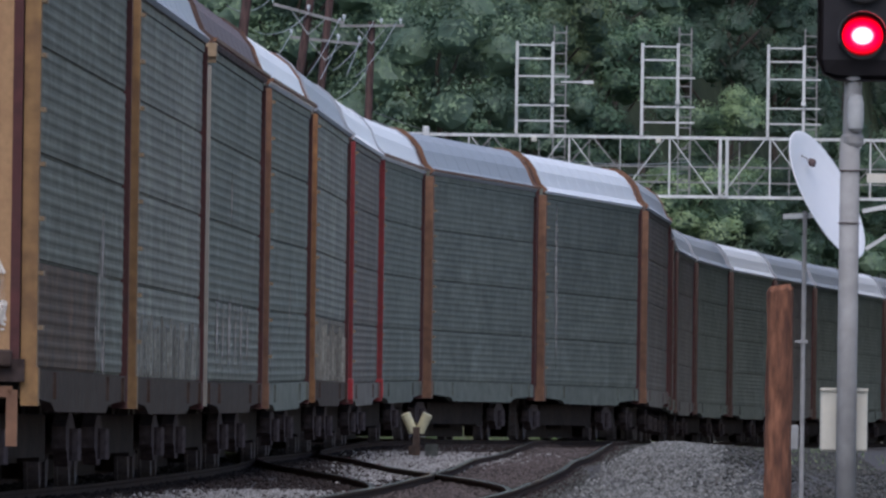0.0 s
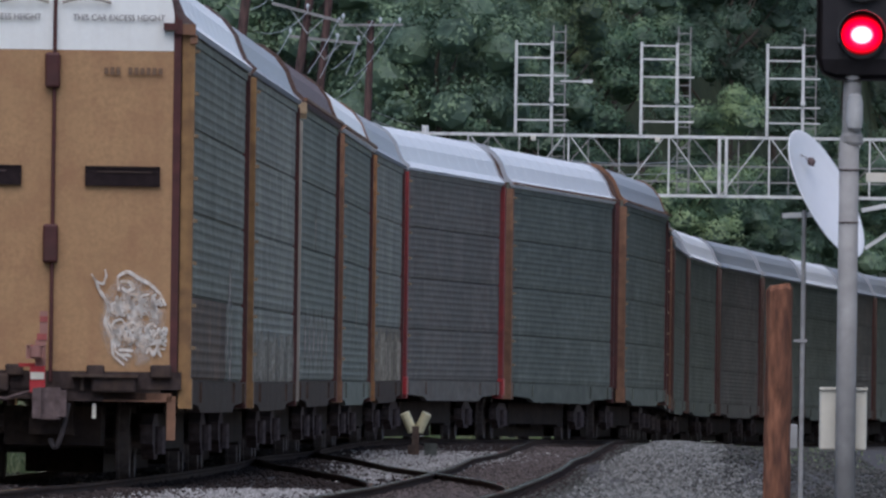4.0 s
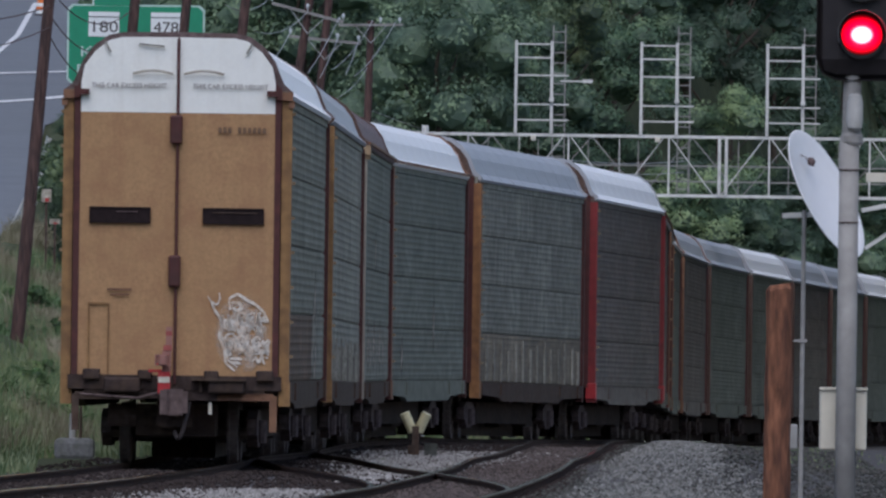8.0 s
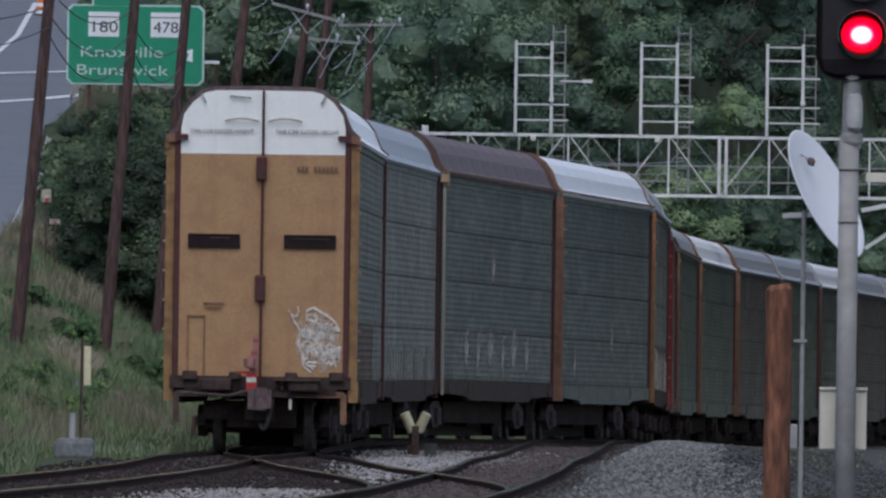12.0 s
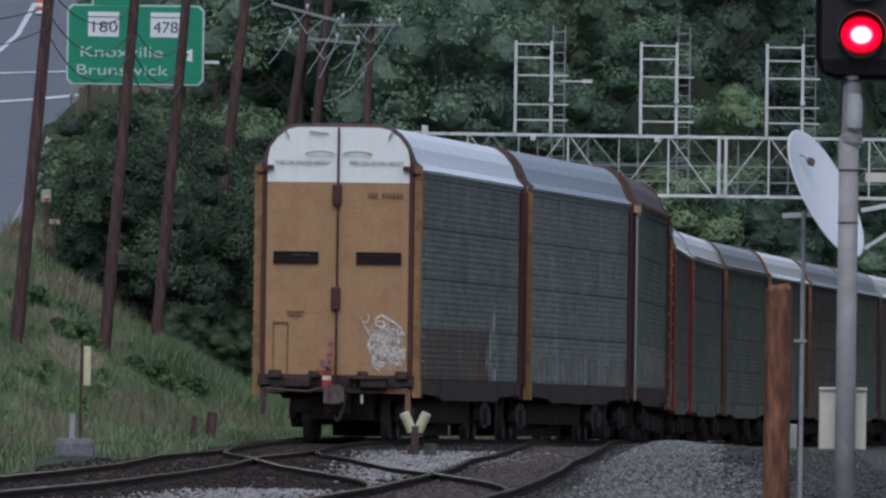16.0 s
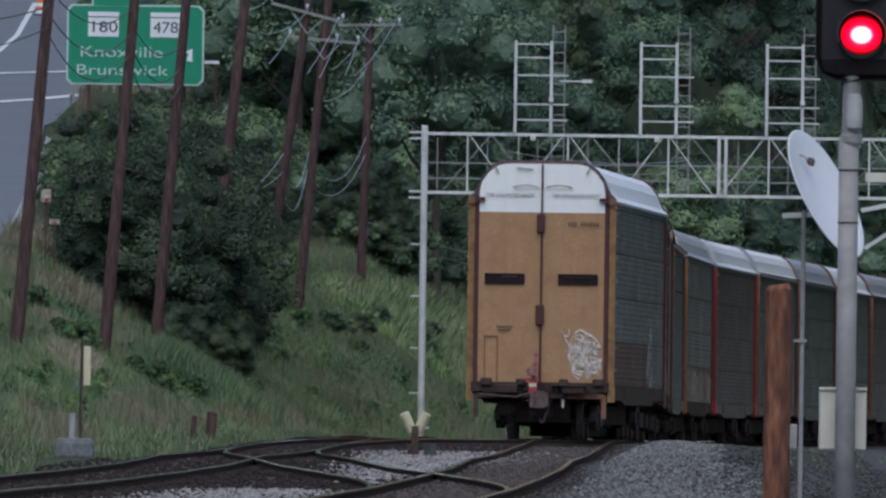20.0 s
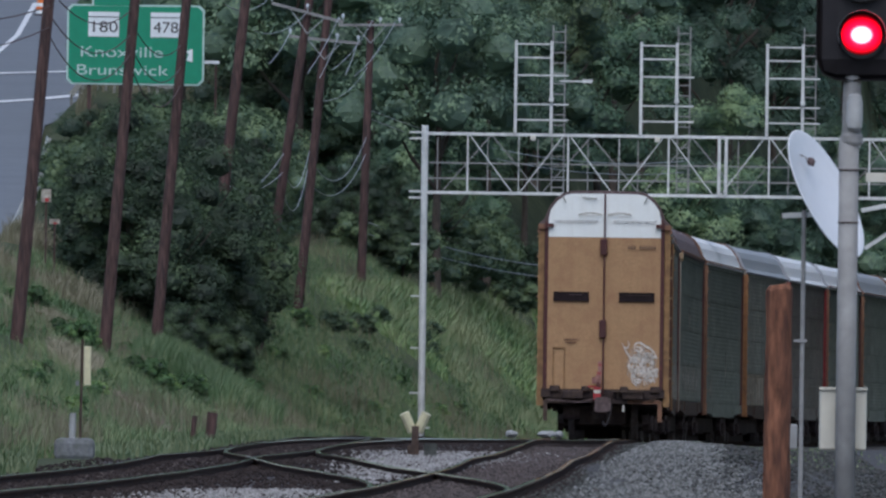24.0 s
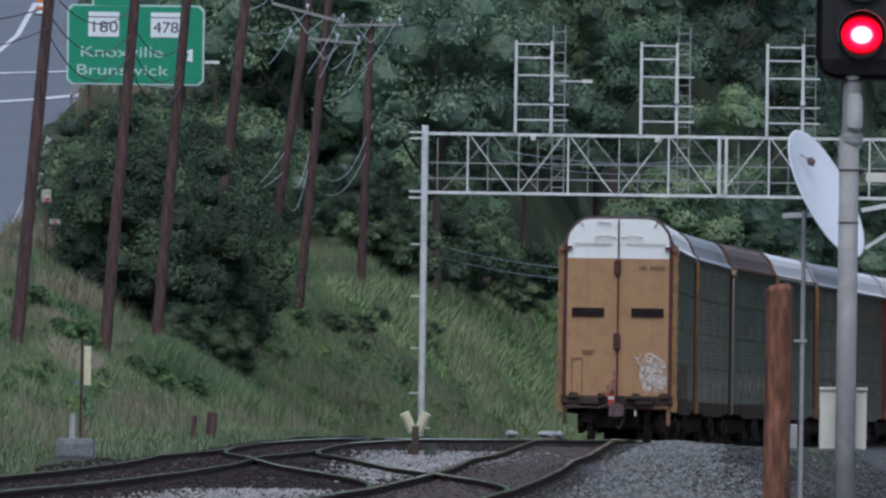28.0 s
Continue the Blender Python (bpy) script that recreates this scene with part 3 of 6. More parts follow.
def sill_mesh(mat):
    """The side sill: shallow over the bogies, deep between them."""
    out = [(-13.2, 0.88), (-11.5, 0.88), (-7.9, 0.84), (-7.0, 0.76), (7.0, 0.76), (7.9, 0.84), (11.5, 0.88), (13.2, 0.88), (13.2, 1.14), (-13.2, 1.14)]
    sh = Shape().plate(out, -0.05, 0.05)
    for y in (-11.9, -7.3, 7.3, 11.9):
        sh.box(y, -0.065, 1.0, 0.35, 0.03, 0.24)
    me = sh.mesh("side_sill", mat)
    me.transform(Matrix.Rotation(radians(90), 4, "Z"))
    return me


faded_ink = material("faded_lettering", (0.22, 0.20, 0.20), 0.8, 0, 0.3, 30, 3, bump=0.0)


def rear_car_end(car, s):
    """What the last car shows on its end: markings, windows, latches, steps, pipes, coupler, marker lamp."""
    y = -HALF - 0.03
    for side in (-1, 1):
        cx = side * 0.785
        part("window_slot", Shape().box(cx - 0.41, y, 3.43, 0.03, 0.05, 0.22).box(cx + 0.41, y, 3.43, 0.03, 0.05, 0.22)
             .box(cx, y, 3.53, 0.85, 0.05, 0.025).box(cx, y, 3.33, 0.85, 0.05, 0.025), slot_dark, car, "dark framed slot in the door")
        # no hole is cut: the slot's dark inside is a near-black panel
        part("slot_opening", Shape().box(cx, y + 0.004, 3.43, 0.80, 0.035, 0.185), slot_dark, car, "black panel standing for the shaded opening")
        # faint highlight line across the slot, made as a paler strip
        part("slot_louvre", Shape().box(cx + (0.10 if side < 0 else 0.02), y - 0.022, 3.478, 0.30 if side < 0 else 0.62, 0.01, 0.014), under_iron if side < 0 else sill_paint, car, "dull strip standing for the faint highlight in the slot")
        part("grab_handle", Shape().tube([(side * 0.08 + side * 0.55 * u, y - 0.02 - 0.05 * math.sin(math.pi * u), 5.39 + 0.045 * math.sin(math.pi * u)) for u in np.linspace(0, 1, 9)], 0.016, 6), pale_paint, car)
        part("warning_lettering", text_shape("THIS CAR EXCESS HEIGHT", 0.098, "warning_lettering", faded_ink, 1.04), None, car, "small black capital lettering",
             pose(0.02 + side * 0.70, y - 0.012, 5.19))
        part("door_stop", Shape().box(side * 1.30, y - 0.03, 5.13, 0.14, 0.09, 0.08).box(side * 1.40, y, 5.13, 0.08, 0.1, 0.16), maroon_paint, car)
        part("hinge_bracket", Shape().box(side * 1.51, y + 0.06, 5.10, 0.16, 0.14, 0.12).box(side * 1.57, y + 0.12, 4.99, 0.08, 0.2, 0.10), rust_paint, car)
        part("stay", Shape().beam((side * 1.02, y - 0.02, 5.83), (side * 0.94, y - 0.02, 5.68), 0.026, 0.026), pale_dust, car)
        # steps and end framing under the doors
        part("stirrup_step", Shape().box(side * 1.37, y + 0.05, 0.70, 0.10, 0.1, 0.5).box(side * 0.90, y + 0.05, 0.93, 0.95, 0.1, 0.10), rust_paint if side > 0 else sill_paint, car, "worn step frame")
        part("buffer_plate", bevelled(0.50, 0.26, 0.20, 0.03, "buffer_plate", grime_and_shade), None, car, at=pose(side * 0.72, y - 0.05, 1.08))
        for bx, bw, bh in ((1.20, 0.24, 0.15), (0.46, 0.20, 0.13)):
            part("door_keeper", bevelled(bw, 0.12, bh, 0.02, "door_keeper", grime_and_shade), None, car, "grimy block under the door", pose(side * bx + 0.05, y - 0.05, 1.225))
    part("grab_bar", Shape().beam((-0.55, y - 0.02, 5.80), (-0.2, y - 0.03, 5.77), 0.022, 0.022), pale_dust, car)
    part("centre_rod", Shape().tube([(0.0, y - 0.035, 1.1), (0.0, y - 0.035, 5.88)], 0.022, 6), maroon_paint, car, "dark red locking rod")
    for z, h in ((4.62, 0.40), (2.66, 0.44)):
        part("latch", bevelled(0.17, 0.12, h, 0.03, "latch", maroon_paint), None, car, "dark red door latch", pose(-0.02, y - 0.04, z))
    part("small_hatch", Shape().box(-1.06, y, 2.2, 0.28, 0.02, 0.03).box(-1.195, y, 1.72, 0.02, 0.02, 0.98).box(-0.925, y, 1.72, 0.02, 0.02, 0.98), ochre_paint, car, "outlined hatch in the door")
    part("data_stencil", Shape().box(-0.78, y - 0.012, 2.40, 0.34, 0.006, 0.03).box(-0.78, y - 0.012, 2.33, 0.26, 0.006, 0.025), rust_paint, car, "faint stencilled lines")
    for k in range(10):
        if k != 3:
            part("stencil_bar", Shape().box(0.585 + 0.068 * k, y - 0.012, 4.62, 0.046, 0.006, 0.085 if k % 3 else 0.075), faded_stencil, car, "faded stencilled mark")
    part("spray_haze", Shape().plate([(0.93 + 0.40 * math.cos(q) * (1.0 if math.cos(q) < 0 else 0.97), 1.80 + 0.56 * math.sin(q)) for q in np.linspace(0, 2 * math.pi, 33)[:-1]], y - 0.003, y - 0.001), spray_haze, car, "thin mist of white spray paint")
    # loops and scrawls of white spray paint on one door
    rng = random.Random(9)
    def ribbon(fn, n, w):
        pts = [fn(i / (n - 1)) for i in range(n)]
        strokes = Shape()
        for j, p in enumerate(pts):
            a, b = pts[max(j - 1, 0)], pts[min(j + 1, n - 1)]
            dx, dz = b[0] - a[0], b[1] - a[1]
            k = 0.47 * w * (0.55 + 0.45 * math.sin(math.pi * j / (n - 1))) / max(1e-6, math.hypot(dx, dz))
            strokes.v += [(p[0] - dz * k, y - 0.003, p[1] + dx * k), (p[0] - dz * k, y - 0.005, p[1] + dx * k), (p[0] + dz * k, y - 0.005, p[1] - dx * k), (p[0] + dz * k, y - 0.003, p[1] - dx * k)]
            if j:
                strokes.f += [tuple(4 * (j - 1) + q for q in (c, (c + 1) % 4)) + tuple(4 * j + q for q in ((c + 1) % 4, c)) for c in range(4)]
        part("spray_stroke", strokes, spray, car, "white spray-painted stroke")
    def stroke(pts, w):
        """A curved stroke through a few points."""
        xs, zs = [p[0] for p in pts], [p[1] for p in pts]
        ks = np.linspace(0, 1, len(pts))

        def at(u):
            ws = np.exp(-((ks - u) * (len(pts) - 1) / 0.62) ** 2)
            ws /= ws.sum()
            return float((ws * xs).sum()), float((ws * zs).sum())
        ribbon(at, 8 * len(pts), w)
    # the outline that runs round the scrawl, its loops and cap
    stroke([(0.48, 2.27), (0.56, 2.12), (0.66, 1.95), (0.60, 1.78), (0.69, 1.58), (0.70, 1.40), (0.84, 1.29)], 0.038)
    stroke([(0.44, 2.33), (0.50, 2.24), (0.58, 2.20), (0.62, 2.30), (0.60, 2.38)], 0.03)
    stroke([(0.47, 2.30), (0.55, 2.10), (0.66, 1.98), (0.63, 1.80), (0.74, 1.62), (0.72, 1.45), (0.88, 1.34)], 0.03)
    stroke([(0.76, 2.12), (0.74, 2.30), (0.86, 2.36), (0.98, 2.28), (1.10, 2.22), (1.22, 2.12), (1.30, 1.96)], 0.045)
    stroke([(0.77, 2.24), (0.88, 2.24), (0.93, 2.17), (0.86, 2.12), (0.79, 2.17)], 0.05)
    # two rows of tangled strokes
    for row, (z0, z1, x0, x1, cells) in enumerate(((2.10, 1.82, 0.72, 1.26, 4), (1.74, 1.50, 0.70, 1.32, 5))):
        w = (x1 - x0) / cells
        for c in range(cells):
            for k in range(4):
                px = [x0 + w * (c + rng.uniform(-0.05, 1.05)) for q in range(4)]
                pz = sorted((rng.uniform(z1, z0) for q in range(4)), reverse=rng.random() < 0.8)
                stroke(list(zip((min(1.31, q) for q in px), pz)), rng.uniform(0.025, 0.042))
            bx, bz, br = x0 + w * (c + rng.uniform(0.2, 0.8)), rng.uniform(z1, z0), rng.uniform(0.05, 0.09)
            stroke([(min(1.31, bx + br * math.cos(1.3 * q)), bz + br * math.sin(1.3 * q)) for q in range(5)], 0.03)
            stroke([(x0 + w * (c + 0.15), z0), (x0 + w * (c + 0.2), z1)], 0.045)
    stroke([(0.76, 1.46), (0.85, 1.47), (0.94, 1.45)], 0.04)
    stroke([(0.78, 1.40), (0.86, 1.41), (0.92, 1.39)], 0.04)
    stroke([(1.08, 1.42), (1.12, 1.50), (1.16, 1.40), (1.20, 1.50), (1.25, 1.38)], 0.04)
    # underside of the end
    part("end_sill", Shape().box(0, y + 0.12, 1.12, 2.96, 0.28, 0.2).box(0, y + 0.1, 0.96, 2.5, 0.2, 0.12).box(0.35, y + 0.02, 0.93, 0.5, 0.14, 0.10), grime_and_shade, car, "grimy end beam")
    part("hand_brake_step", Shape().box(0.62, y - 0.12, 1.17, 0.75, 0.22, 0.035).box(0.36, y - 0.05, 1.08, 0.04, 0.1, 0.16).box(0.88, y - 0.05, 1.08, 0.04, 0.1, 0.16), sill_paint, car)
    part("coupler", Shape().box(0, y - 0.05, 0.85, 0.34, 0.5, 0.30).box(0, y - 0.38, 0.85, 0.26, 0.26, 0.36).box(-0.13, y - 0.5, 0.85, 0.1, 0.2, 0.34).box(0.14, y - 0.46, 0.85, 0.12, 0.14, 0.30), under_iron, car, "rusty knuckle coupler")
    part("cut_lever", Shape().tube([(-1.3, y - 0.1, 0.95), (-0.5, y - 0.14, 0.9), (-0.1, y - 0.25, 1.02)], 0.018, 6), under_iron, car)
    part("air_hose", Shape().tube([(0.22 - 0.2 * u, y - 0.3 - 0.1 * math.sin(3.1 * u), 0.85 - 0.5 * math.sin(2.2 * u)) for u in np.linspace(0, 1, 9)], 0.03, 8), black_gap, car)
    part("brake_cylinder", Shape().lathe([(0.16, -0.3), (0.17, 0.3)], 14, pose(-0.65, y + 1.2, 0.66, 90, 0, 90)), under_iron, car)
    part("pale_tag", Shape().box(0.50, y, 0.77, 0.045, 0.02, 0.17), box_white, car, "small pale tag")
    dev = part("rear_marker", Shape().box(-0.13, y - 0.40, 1.12, 0.17, 0.16, 0.30).box(-0.13, y - 0.33, 0.92, 0.08, 0.08, 0.2).box(-0.2, y - 0.30, 1.28, 0.3, 0.03, 0.04), red_plastic, car, "red end-of-train marker box with striped tape")
    part("marker_tape", Shape().box(-0.10, y - 0.40, 1.42, 0.12, 0.03, 0.30).box(-0.07, y - 0.40, 1.72, 0.09, 0.03, 0.34), pink_tape, dev, "faded pink and white tape")
    part("tape_band", Shape().box(-0.09, y - 0.418, 1.60, 0.11, 0.01, 0.07).box(-0.07, y - 0.418, 1.80, 0.09, 0.01, 0.06), faded_red, dev, "red stripe of the tape")
    part("white_band", Shape().box(-0.13, y - 0.484, 1.16, 0.16, 0.012, 0.08), box_white, dev)
    hood = Shape()
    arc = [radians(a) for a in np.linspace(-15, 195, 11)]
    hood.plate([(0.112 * math.cos(a), 0.112 * math.sin(a)) for a in arc] + [(0.102 * math.cos(a), 0.102 * math.sin(a)) for a in reversed(arc)], -0.07, 0.07)
    hood.plate([(0.11 * math.cos(a), 0.11 * math.sin(a)) for a in arc], 0.07, 0.08)
    hood.plate([(0.11 * math.cos(a), 0.11 * math.sin(a)) for a in arc], -0.08, -0.07)
    for side in (-1, 1):
        hood.box(side * 0.089, 0, 0.0, 0.034, 0.14, 0.012)
    hood.box(0, 0.068, 0.0, 0.2, 0.006, 0.012).box(0, -0.068, 0.0, 0.2, 0.006, 0.012)
    hood.v = [(-0.15 + a, y - 0.53 + c, 1.43 + b) for a, b, c in hood.v]
    part("lamp_hood", hood, pink_tape, dev)
    rotor = part("lamp_rotor", Shape().lathe([(0.06, -0.066), (0.073, -0.06), (0.073, 0.06), (0.06, 0.066)], 16), pink_tape, dev, "turning marker lamp", pose(-0.15, y - 0.53, 1.43))
    lens = part("marker_lens", Shape().lathe([(0.056, 0.0), (0.056, 0.007), (0.036, 0.010)], 14, pose(0, 0.075, 0, -90)), marker_glow, dev, "red glowing lens", pose(-0.15, y - 0.53, 1.43))
    lens.data.materials.append(marker_core)
    lens.data.polygons[-1].material_index = 1
    return lens


faded_stencil = material("faded_stencil", (0.19, 0.115, 0.07), 0.8, 0, 0.3, 30, 3, bump=0.0)
# sprayed mist: thin paint, denser in cloudy patches and thinning out to the edge
spray_haze = material("sprayed_mist", (0.64, 0.55, 0.47), 0.9, 0, 0.15, 8, 2, bump=0.0)
hn, hl = spray_haze.node_tree.nodes, spray_haze.node_tree.links
h_co, h_noise, h_grad, h_map, h_cut, h_mul = (hn.new("ShaderNode" + k) for k in ("TexCoord", "TexNoise", "TexGradient", "Mapping", "MapRange", "Math"))
h_grad.gradient_type = "SPHERICAL"
h_map.inputs["Location"].default_value, h_map.inputs["Scale"].default_value = (-1, -0.0, -1), (2, 0, 2)
hl.new(h_co.outputs["Generated"], h_map.inputs["Vector"])
hl.new(h_map.outputs["Vector"], h_grad.inputs["Vector"])
h_noise.inputs["Scale"].default_value, h_noise.inputs["Detail"].default_value = 7.0, 3
hl.new(h_co.outputs["Object"], h_noise.inputs["Vector"])
h_cut.inputs["From Min"].default_value, h_cut.inputs["From Max"].default_value, h_cut.inputs["To Max"].default_value = 0.40, 0.66, 2.0
hl.new(h_noise.outputs["Fac"], h_cut.inputs["Value"])
h_mul.operation, h_mul.use_clamp = "MULTIPLY", True
hl.new(h_cut.outputs["Result"], h_mul.inputs[0])
hl.new(h_grad.outputs["Fac"], h_mul.inputs[1])
hl.new(h_mul.outputs[0], hn["Principled BSDF"].inputs["Alpha"])


def auto_rack(i, label, side, post, roof, door, top):
    """A closed car carrier: corrugated sides between corner posts, curved roof, end doors, two bogies."""
    car = thing("autorack_car", label, "rail car", group="cars of the train")
    # solid block painted near black for the unlit space behind the panels
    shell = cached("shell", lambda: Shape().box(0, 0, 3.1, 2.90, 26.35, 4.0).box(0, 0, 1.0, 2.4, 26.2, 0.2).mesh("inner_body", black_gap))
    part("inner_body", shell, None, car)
    pm = cached(("panel", side.name), lambda: panel_mesh(side))
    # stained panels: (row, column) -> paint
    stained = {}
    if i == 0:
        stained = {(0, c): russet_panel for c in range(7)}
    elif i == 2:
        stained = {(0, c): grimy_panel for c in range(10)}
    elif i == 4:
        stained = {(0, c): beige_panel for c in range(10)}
    sill = sill_paint if i in (0, 1, 2, 4) else side
    slim = i == 2
    for s in (1, -1):
        for c in range(10):
            for r in range(4):
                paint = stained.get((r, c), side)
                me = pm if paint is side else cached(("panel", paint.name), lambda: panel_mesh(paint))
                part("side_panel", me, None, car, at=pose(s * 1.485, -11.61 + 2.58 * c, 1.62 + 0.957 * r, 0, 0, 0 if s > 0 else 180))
        part("side_sill", cached(("sill", sill.name), lambda: sill_mesh(sill)), None, car, at=pose(s * 1.475, 0, 0, 0, 0, 0 if s > 0 else 180))
        part("top_rail", cached(("rail", side.name), lambda: Shape().box(0, 0, 5.07, 0.06, 26.46, 0.2).mesh("top_rail", side)), None, car, at=pose(s * 1.475, 0, 0))
        for e in (-1, 1):
            rear = e < 0 or post is red_paint
            pp = post if rear else maroon_paint
            if slim and rear:
                me = cached("slim_post", lambda: Shape().box(0, 0, 2.85, 0.045, 0.12, 4.0).mesh("corner_post", pale_paint))
                part("corner_post", me, None, car, "narrow pale corner post", pose(s * 1.525, e * (HALF - 0.09), 0))
                part("post_cap", cached("post_cap", lambda: Shape().box(0, 0, 5.03, 0.15, 0.3, 0.16).box(0.02, 0, 4.92, 0.10, 0.2, 0.08).mesh("post_cap", rung_paint)), None, car, "ochre cap of the corner post", pose(s * 1.53, e * (HALF - 0.16), 0))
            else:
                deep, wide = (0.36, 0.14) if i < 3 else (0.36, 0.185)
                px = 1.512 if i < 3 else 1.489
                if not rear:
                    deep, wide, px = 0.16, 0.14, 1.47
                me = cached(("post", pp.name, wide, deep), lambda: Shape().box(0, deep / 2 - 0.18, 2.93, wide, deep, 4.22).box(0.01, deep / 2 - 0.15, 0.98, wide + 0.01, deep + 0.08, 0.34).mesh("corner_post", pp))
                part("corner_post", me, None, car, at=pose(s * px, e * (HALF - 0.21), 0, 0, 0, 0 if e < 0 else 180))
            if i == 5:
                part("post_foot", cached("red_foot", lambda: bevelled(0.22, 0.42, 0.34, 0.02, "post_foot", red_plastic)), None, car, "bright red foot of the corner post", pose(s * 1.49, e * (HALF - 0.19), 1.04))
            part("hinge_post", cached("hinge", lambda: Shape().box(0, 0, 3.1, 0.085, 0.12, 3.98).mesh("hinge_post", maroon_paint)), None, car, at=pose(s * 1.388, e * (HALF - 0.04), 0))
            if i == 1 and e < 0:
                part("post_face", cached("pface", lambda: Shape().box(0, 0, 3.05, 0.075, 0.02, 3.98).mesh("post_face", maroon_paint)), None, car, at=pose(s * 1.468, -HALF - 0.035, 0))
            if i < 9 and e < 0 and not slim:
                for z in np.arange(1.5, 4.9, 0.48):
                    part("ladder_rung", cached("side_rung", lambda: Shape().box(0, 0, 0, 0.05, 0.42, 0.04).mesh("ladder_rung", rung_paint)), None, car, at=pose(s * 1.60, -HALF + 0.42, z))
        # thin smears of white paint: (place along the car, height, width, length)
        for sy, sz, sw, sl in {0: ((5.4, 1.75, 0.9, 1.5), (6.3, 2.35, 1.3, 0.9), (7.1, 1.65, 0.55, 1.3), (4.5, 1.6, 0.5, 0.8), (6.7, 1.3, 1.6, 0.5)),
                               2: ((-7.5, 1.75, 1.6, 1.0), (-4.8, 1.7, 1.2, 1.1), (-2.0, 1.75, 2.0, 1.0), (1.0, 1.7, 1.1, 1.0), (3.6, 1.75, 1.8, 1.1), (6.8, 1.7, 1.5, 0.9), (-1.5, 3.4, 1.2, 0.8)),
                               8: ((-9.5, 3.6, 0.9, 3.0), (-9.2, 2.6, 0.7, 2.4)), 3: ((-8.5, 1.6, 0.8, 0.8), (2.0, 2.2, 0.7, 1.2)), 10: ((-11.0, 2.0, 1.0, 1.6),)}.get(i, ()):
            smear = cached(("smear", sw, sl), lambda: Shape().plate([(0.5 * sw * math.cos(q), 0.5 * sl * math.sin(q)) for q in np.linspace(0, 2 * math.pi, 25)[:-1]], -0.002, 0.0).mesh("paint_smear", spray_haze))
            part("paint_smear", smear, None, car, "thin pale smear of paint", pose(s * 1.4985, sy, sz, 0, 0, 90 * s))
        # short stiffeners along the lowest panels
        if i in (1, 4):
            count, low_paint = (22, pale_dust) if i == 1 else (15, rung_pale)
            for c in range(count):
                hh = (0.42 if i == 1 else 0.62) + 0.25 * abs(math.sin(5.3 * c + i))
                part("stiffener", cached(("stiffener", low_paint.name), lambda: Shape().box(0, 0, 0.5, 0.02, 0.20 if low_paint is pale_dust else 0.34, 1.0).mesh("stiffener", low_paint)), None, car,
                     "pale scuffed stiffener", pose(s * 1.50, -12.3 + 24.6 * (c + 0.15 * math.sin(3.1 * c)) / (count - 1), 1.15) @ Matrix.Diagonal((1, 0.55 + 0.5 * abs(math.cos(2.7 * c)), hh, 1)))
    if i in (2, 3, 6, 7):
        for s in (1, -1):
            part("eave_strip", cached("eave", lambda: Shape().box(0, 0, 5.155, 0.04, 26.3, 0.045).mesh("eave_strip", rust_paint)), None, car, "rusty strip under the roof edge", pose(s * 1.585, 0, 0))
    for c in range(10):
        part("roof_sheet", cached(("roof", roof.name), lambda: roof_sheet_mesh(roof)), None, car, at=pose(0, -11.61 + 2.58 * c, 0))
    for e in (-1, 1):
        arch_paint = under_iron if i == 0 else (rust_paint if i in (3, 7, 8, 9) else (dull_paint if i < 3 else roof_grey))
        arch = cached(("arch", arch_paint.name), lambda: arch_mesh(arch_paint))
        part("roof_end_arch", arch, None, car, at=pose(0, e * (HALF - 0.22), 0))
        part("end_fascia", cached("fascia", lambda: Shape().plate([(x * 0.97, z - 0.03) for x, z in PROFILE] + [(-1.5, 5.0), (1.5, 5.0)], -0.03, 0.03).mesh("end_fascia", maroon_paint)), None, car, at=pose(0, e * (HALF - 0.12), 0))
        for d in (-1, 1):
            lower = cached(("door", d, door.name), lambda: Shape().plate(door_outline(d, 1.22, 4.85), -0.03, 0.03).mesh("end_door", door))
            ob = part("end_door", lower, None, car, at=pose(0, e * (HALF - 0.02), 0, 0, 0, 0))
            part("door_top", cached(("dtop", d, top.name), lambda: Shape().plate(door_outline(d, 4.853, 5.9), -0.032, 0.032).mesh("door_top", top)), None, ob, "white upper part of the door" if top is white_paint else "")
        part("drawbar", cached("draw", lambda: Shape().box(0, 0, 0.85, 0.22, 0.7, 0.26).mesh("drawbar", under_iron)), None, car, at=pose(0, e * (HALF + 0.22), 0)) if not (i == 0 and e < 0) else None
    # centre sill, plus dark boxes added to close the shaded space beneath the car
    part("centre_sill", cached("csill", lambda: Shape().box(0, 0, 0.75, 0.5, 25.8, 0.5).box(0, 0, 0.53, 1.9, 12.6, 0.42).box(0, 3, 0.36, 1.5, 3.0, 0.2).box(0, -4, 0.36, 1.4, 2.0, 0.2).box(0, 11.7, 0.60, 1.1, 1.5, 0.44).box(0, -11.7, 0.60, 1.1, 1.5, 0.44).box(0, 7.1, 0.5, 1.8, 1.5, 0.46).box(0, -7.1, 0.5, 1.8, 1.5, 0.46).box(0, 0, 0.31, 0.9, 17.0, 0.50).mesh("centre_sill", grime_and_shade)), None, car)
    return car, bogie(car, -9.6) + bogie(car, 9.6)


def arch_mesh(mat):
    out = [(x * 1.012, z + 0.035) for x, z in PROFILE]
    inn = [(x * 0.965, z - 0.045) for x, z in reversed(PROFILE)]
    return Shape().plate(out + inn, -0.07, 0.07).mesh("roof_end_arch", mat)


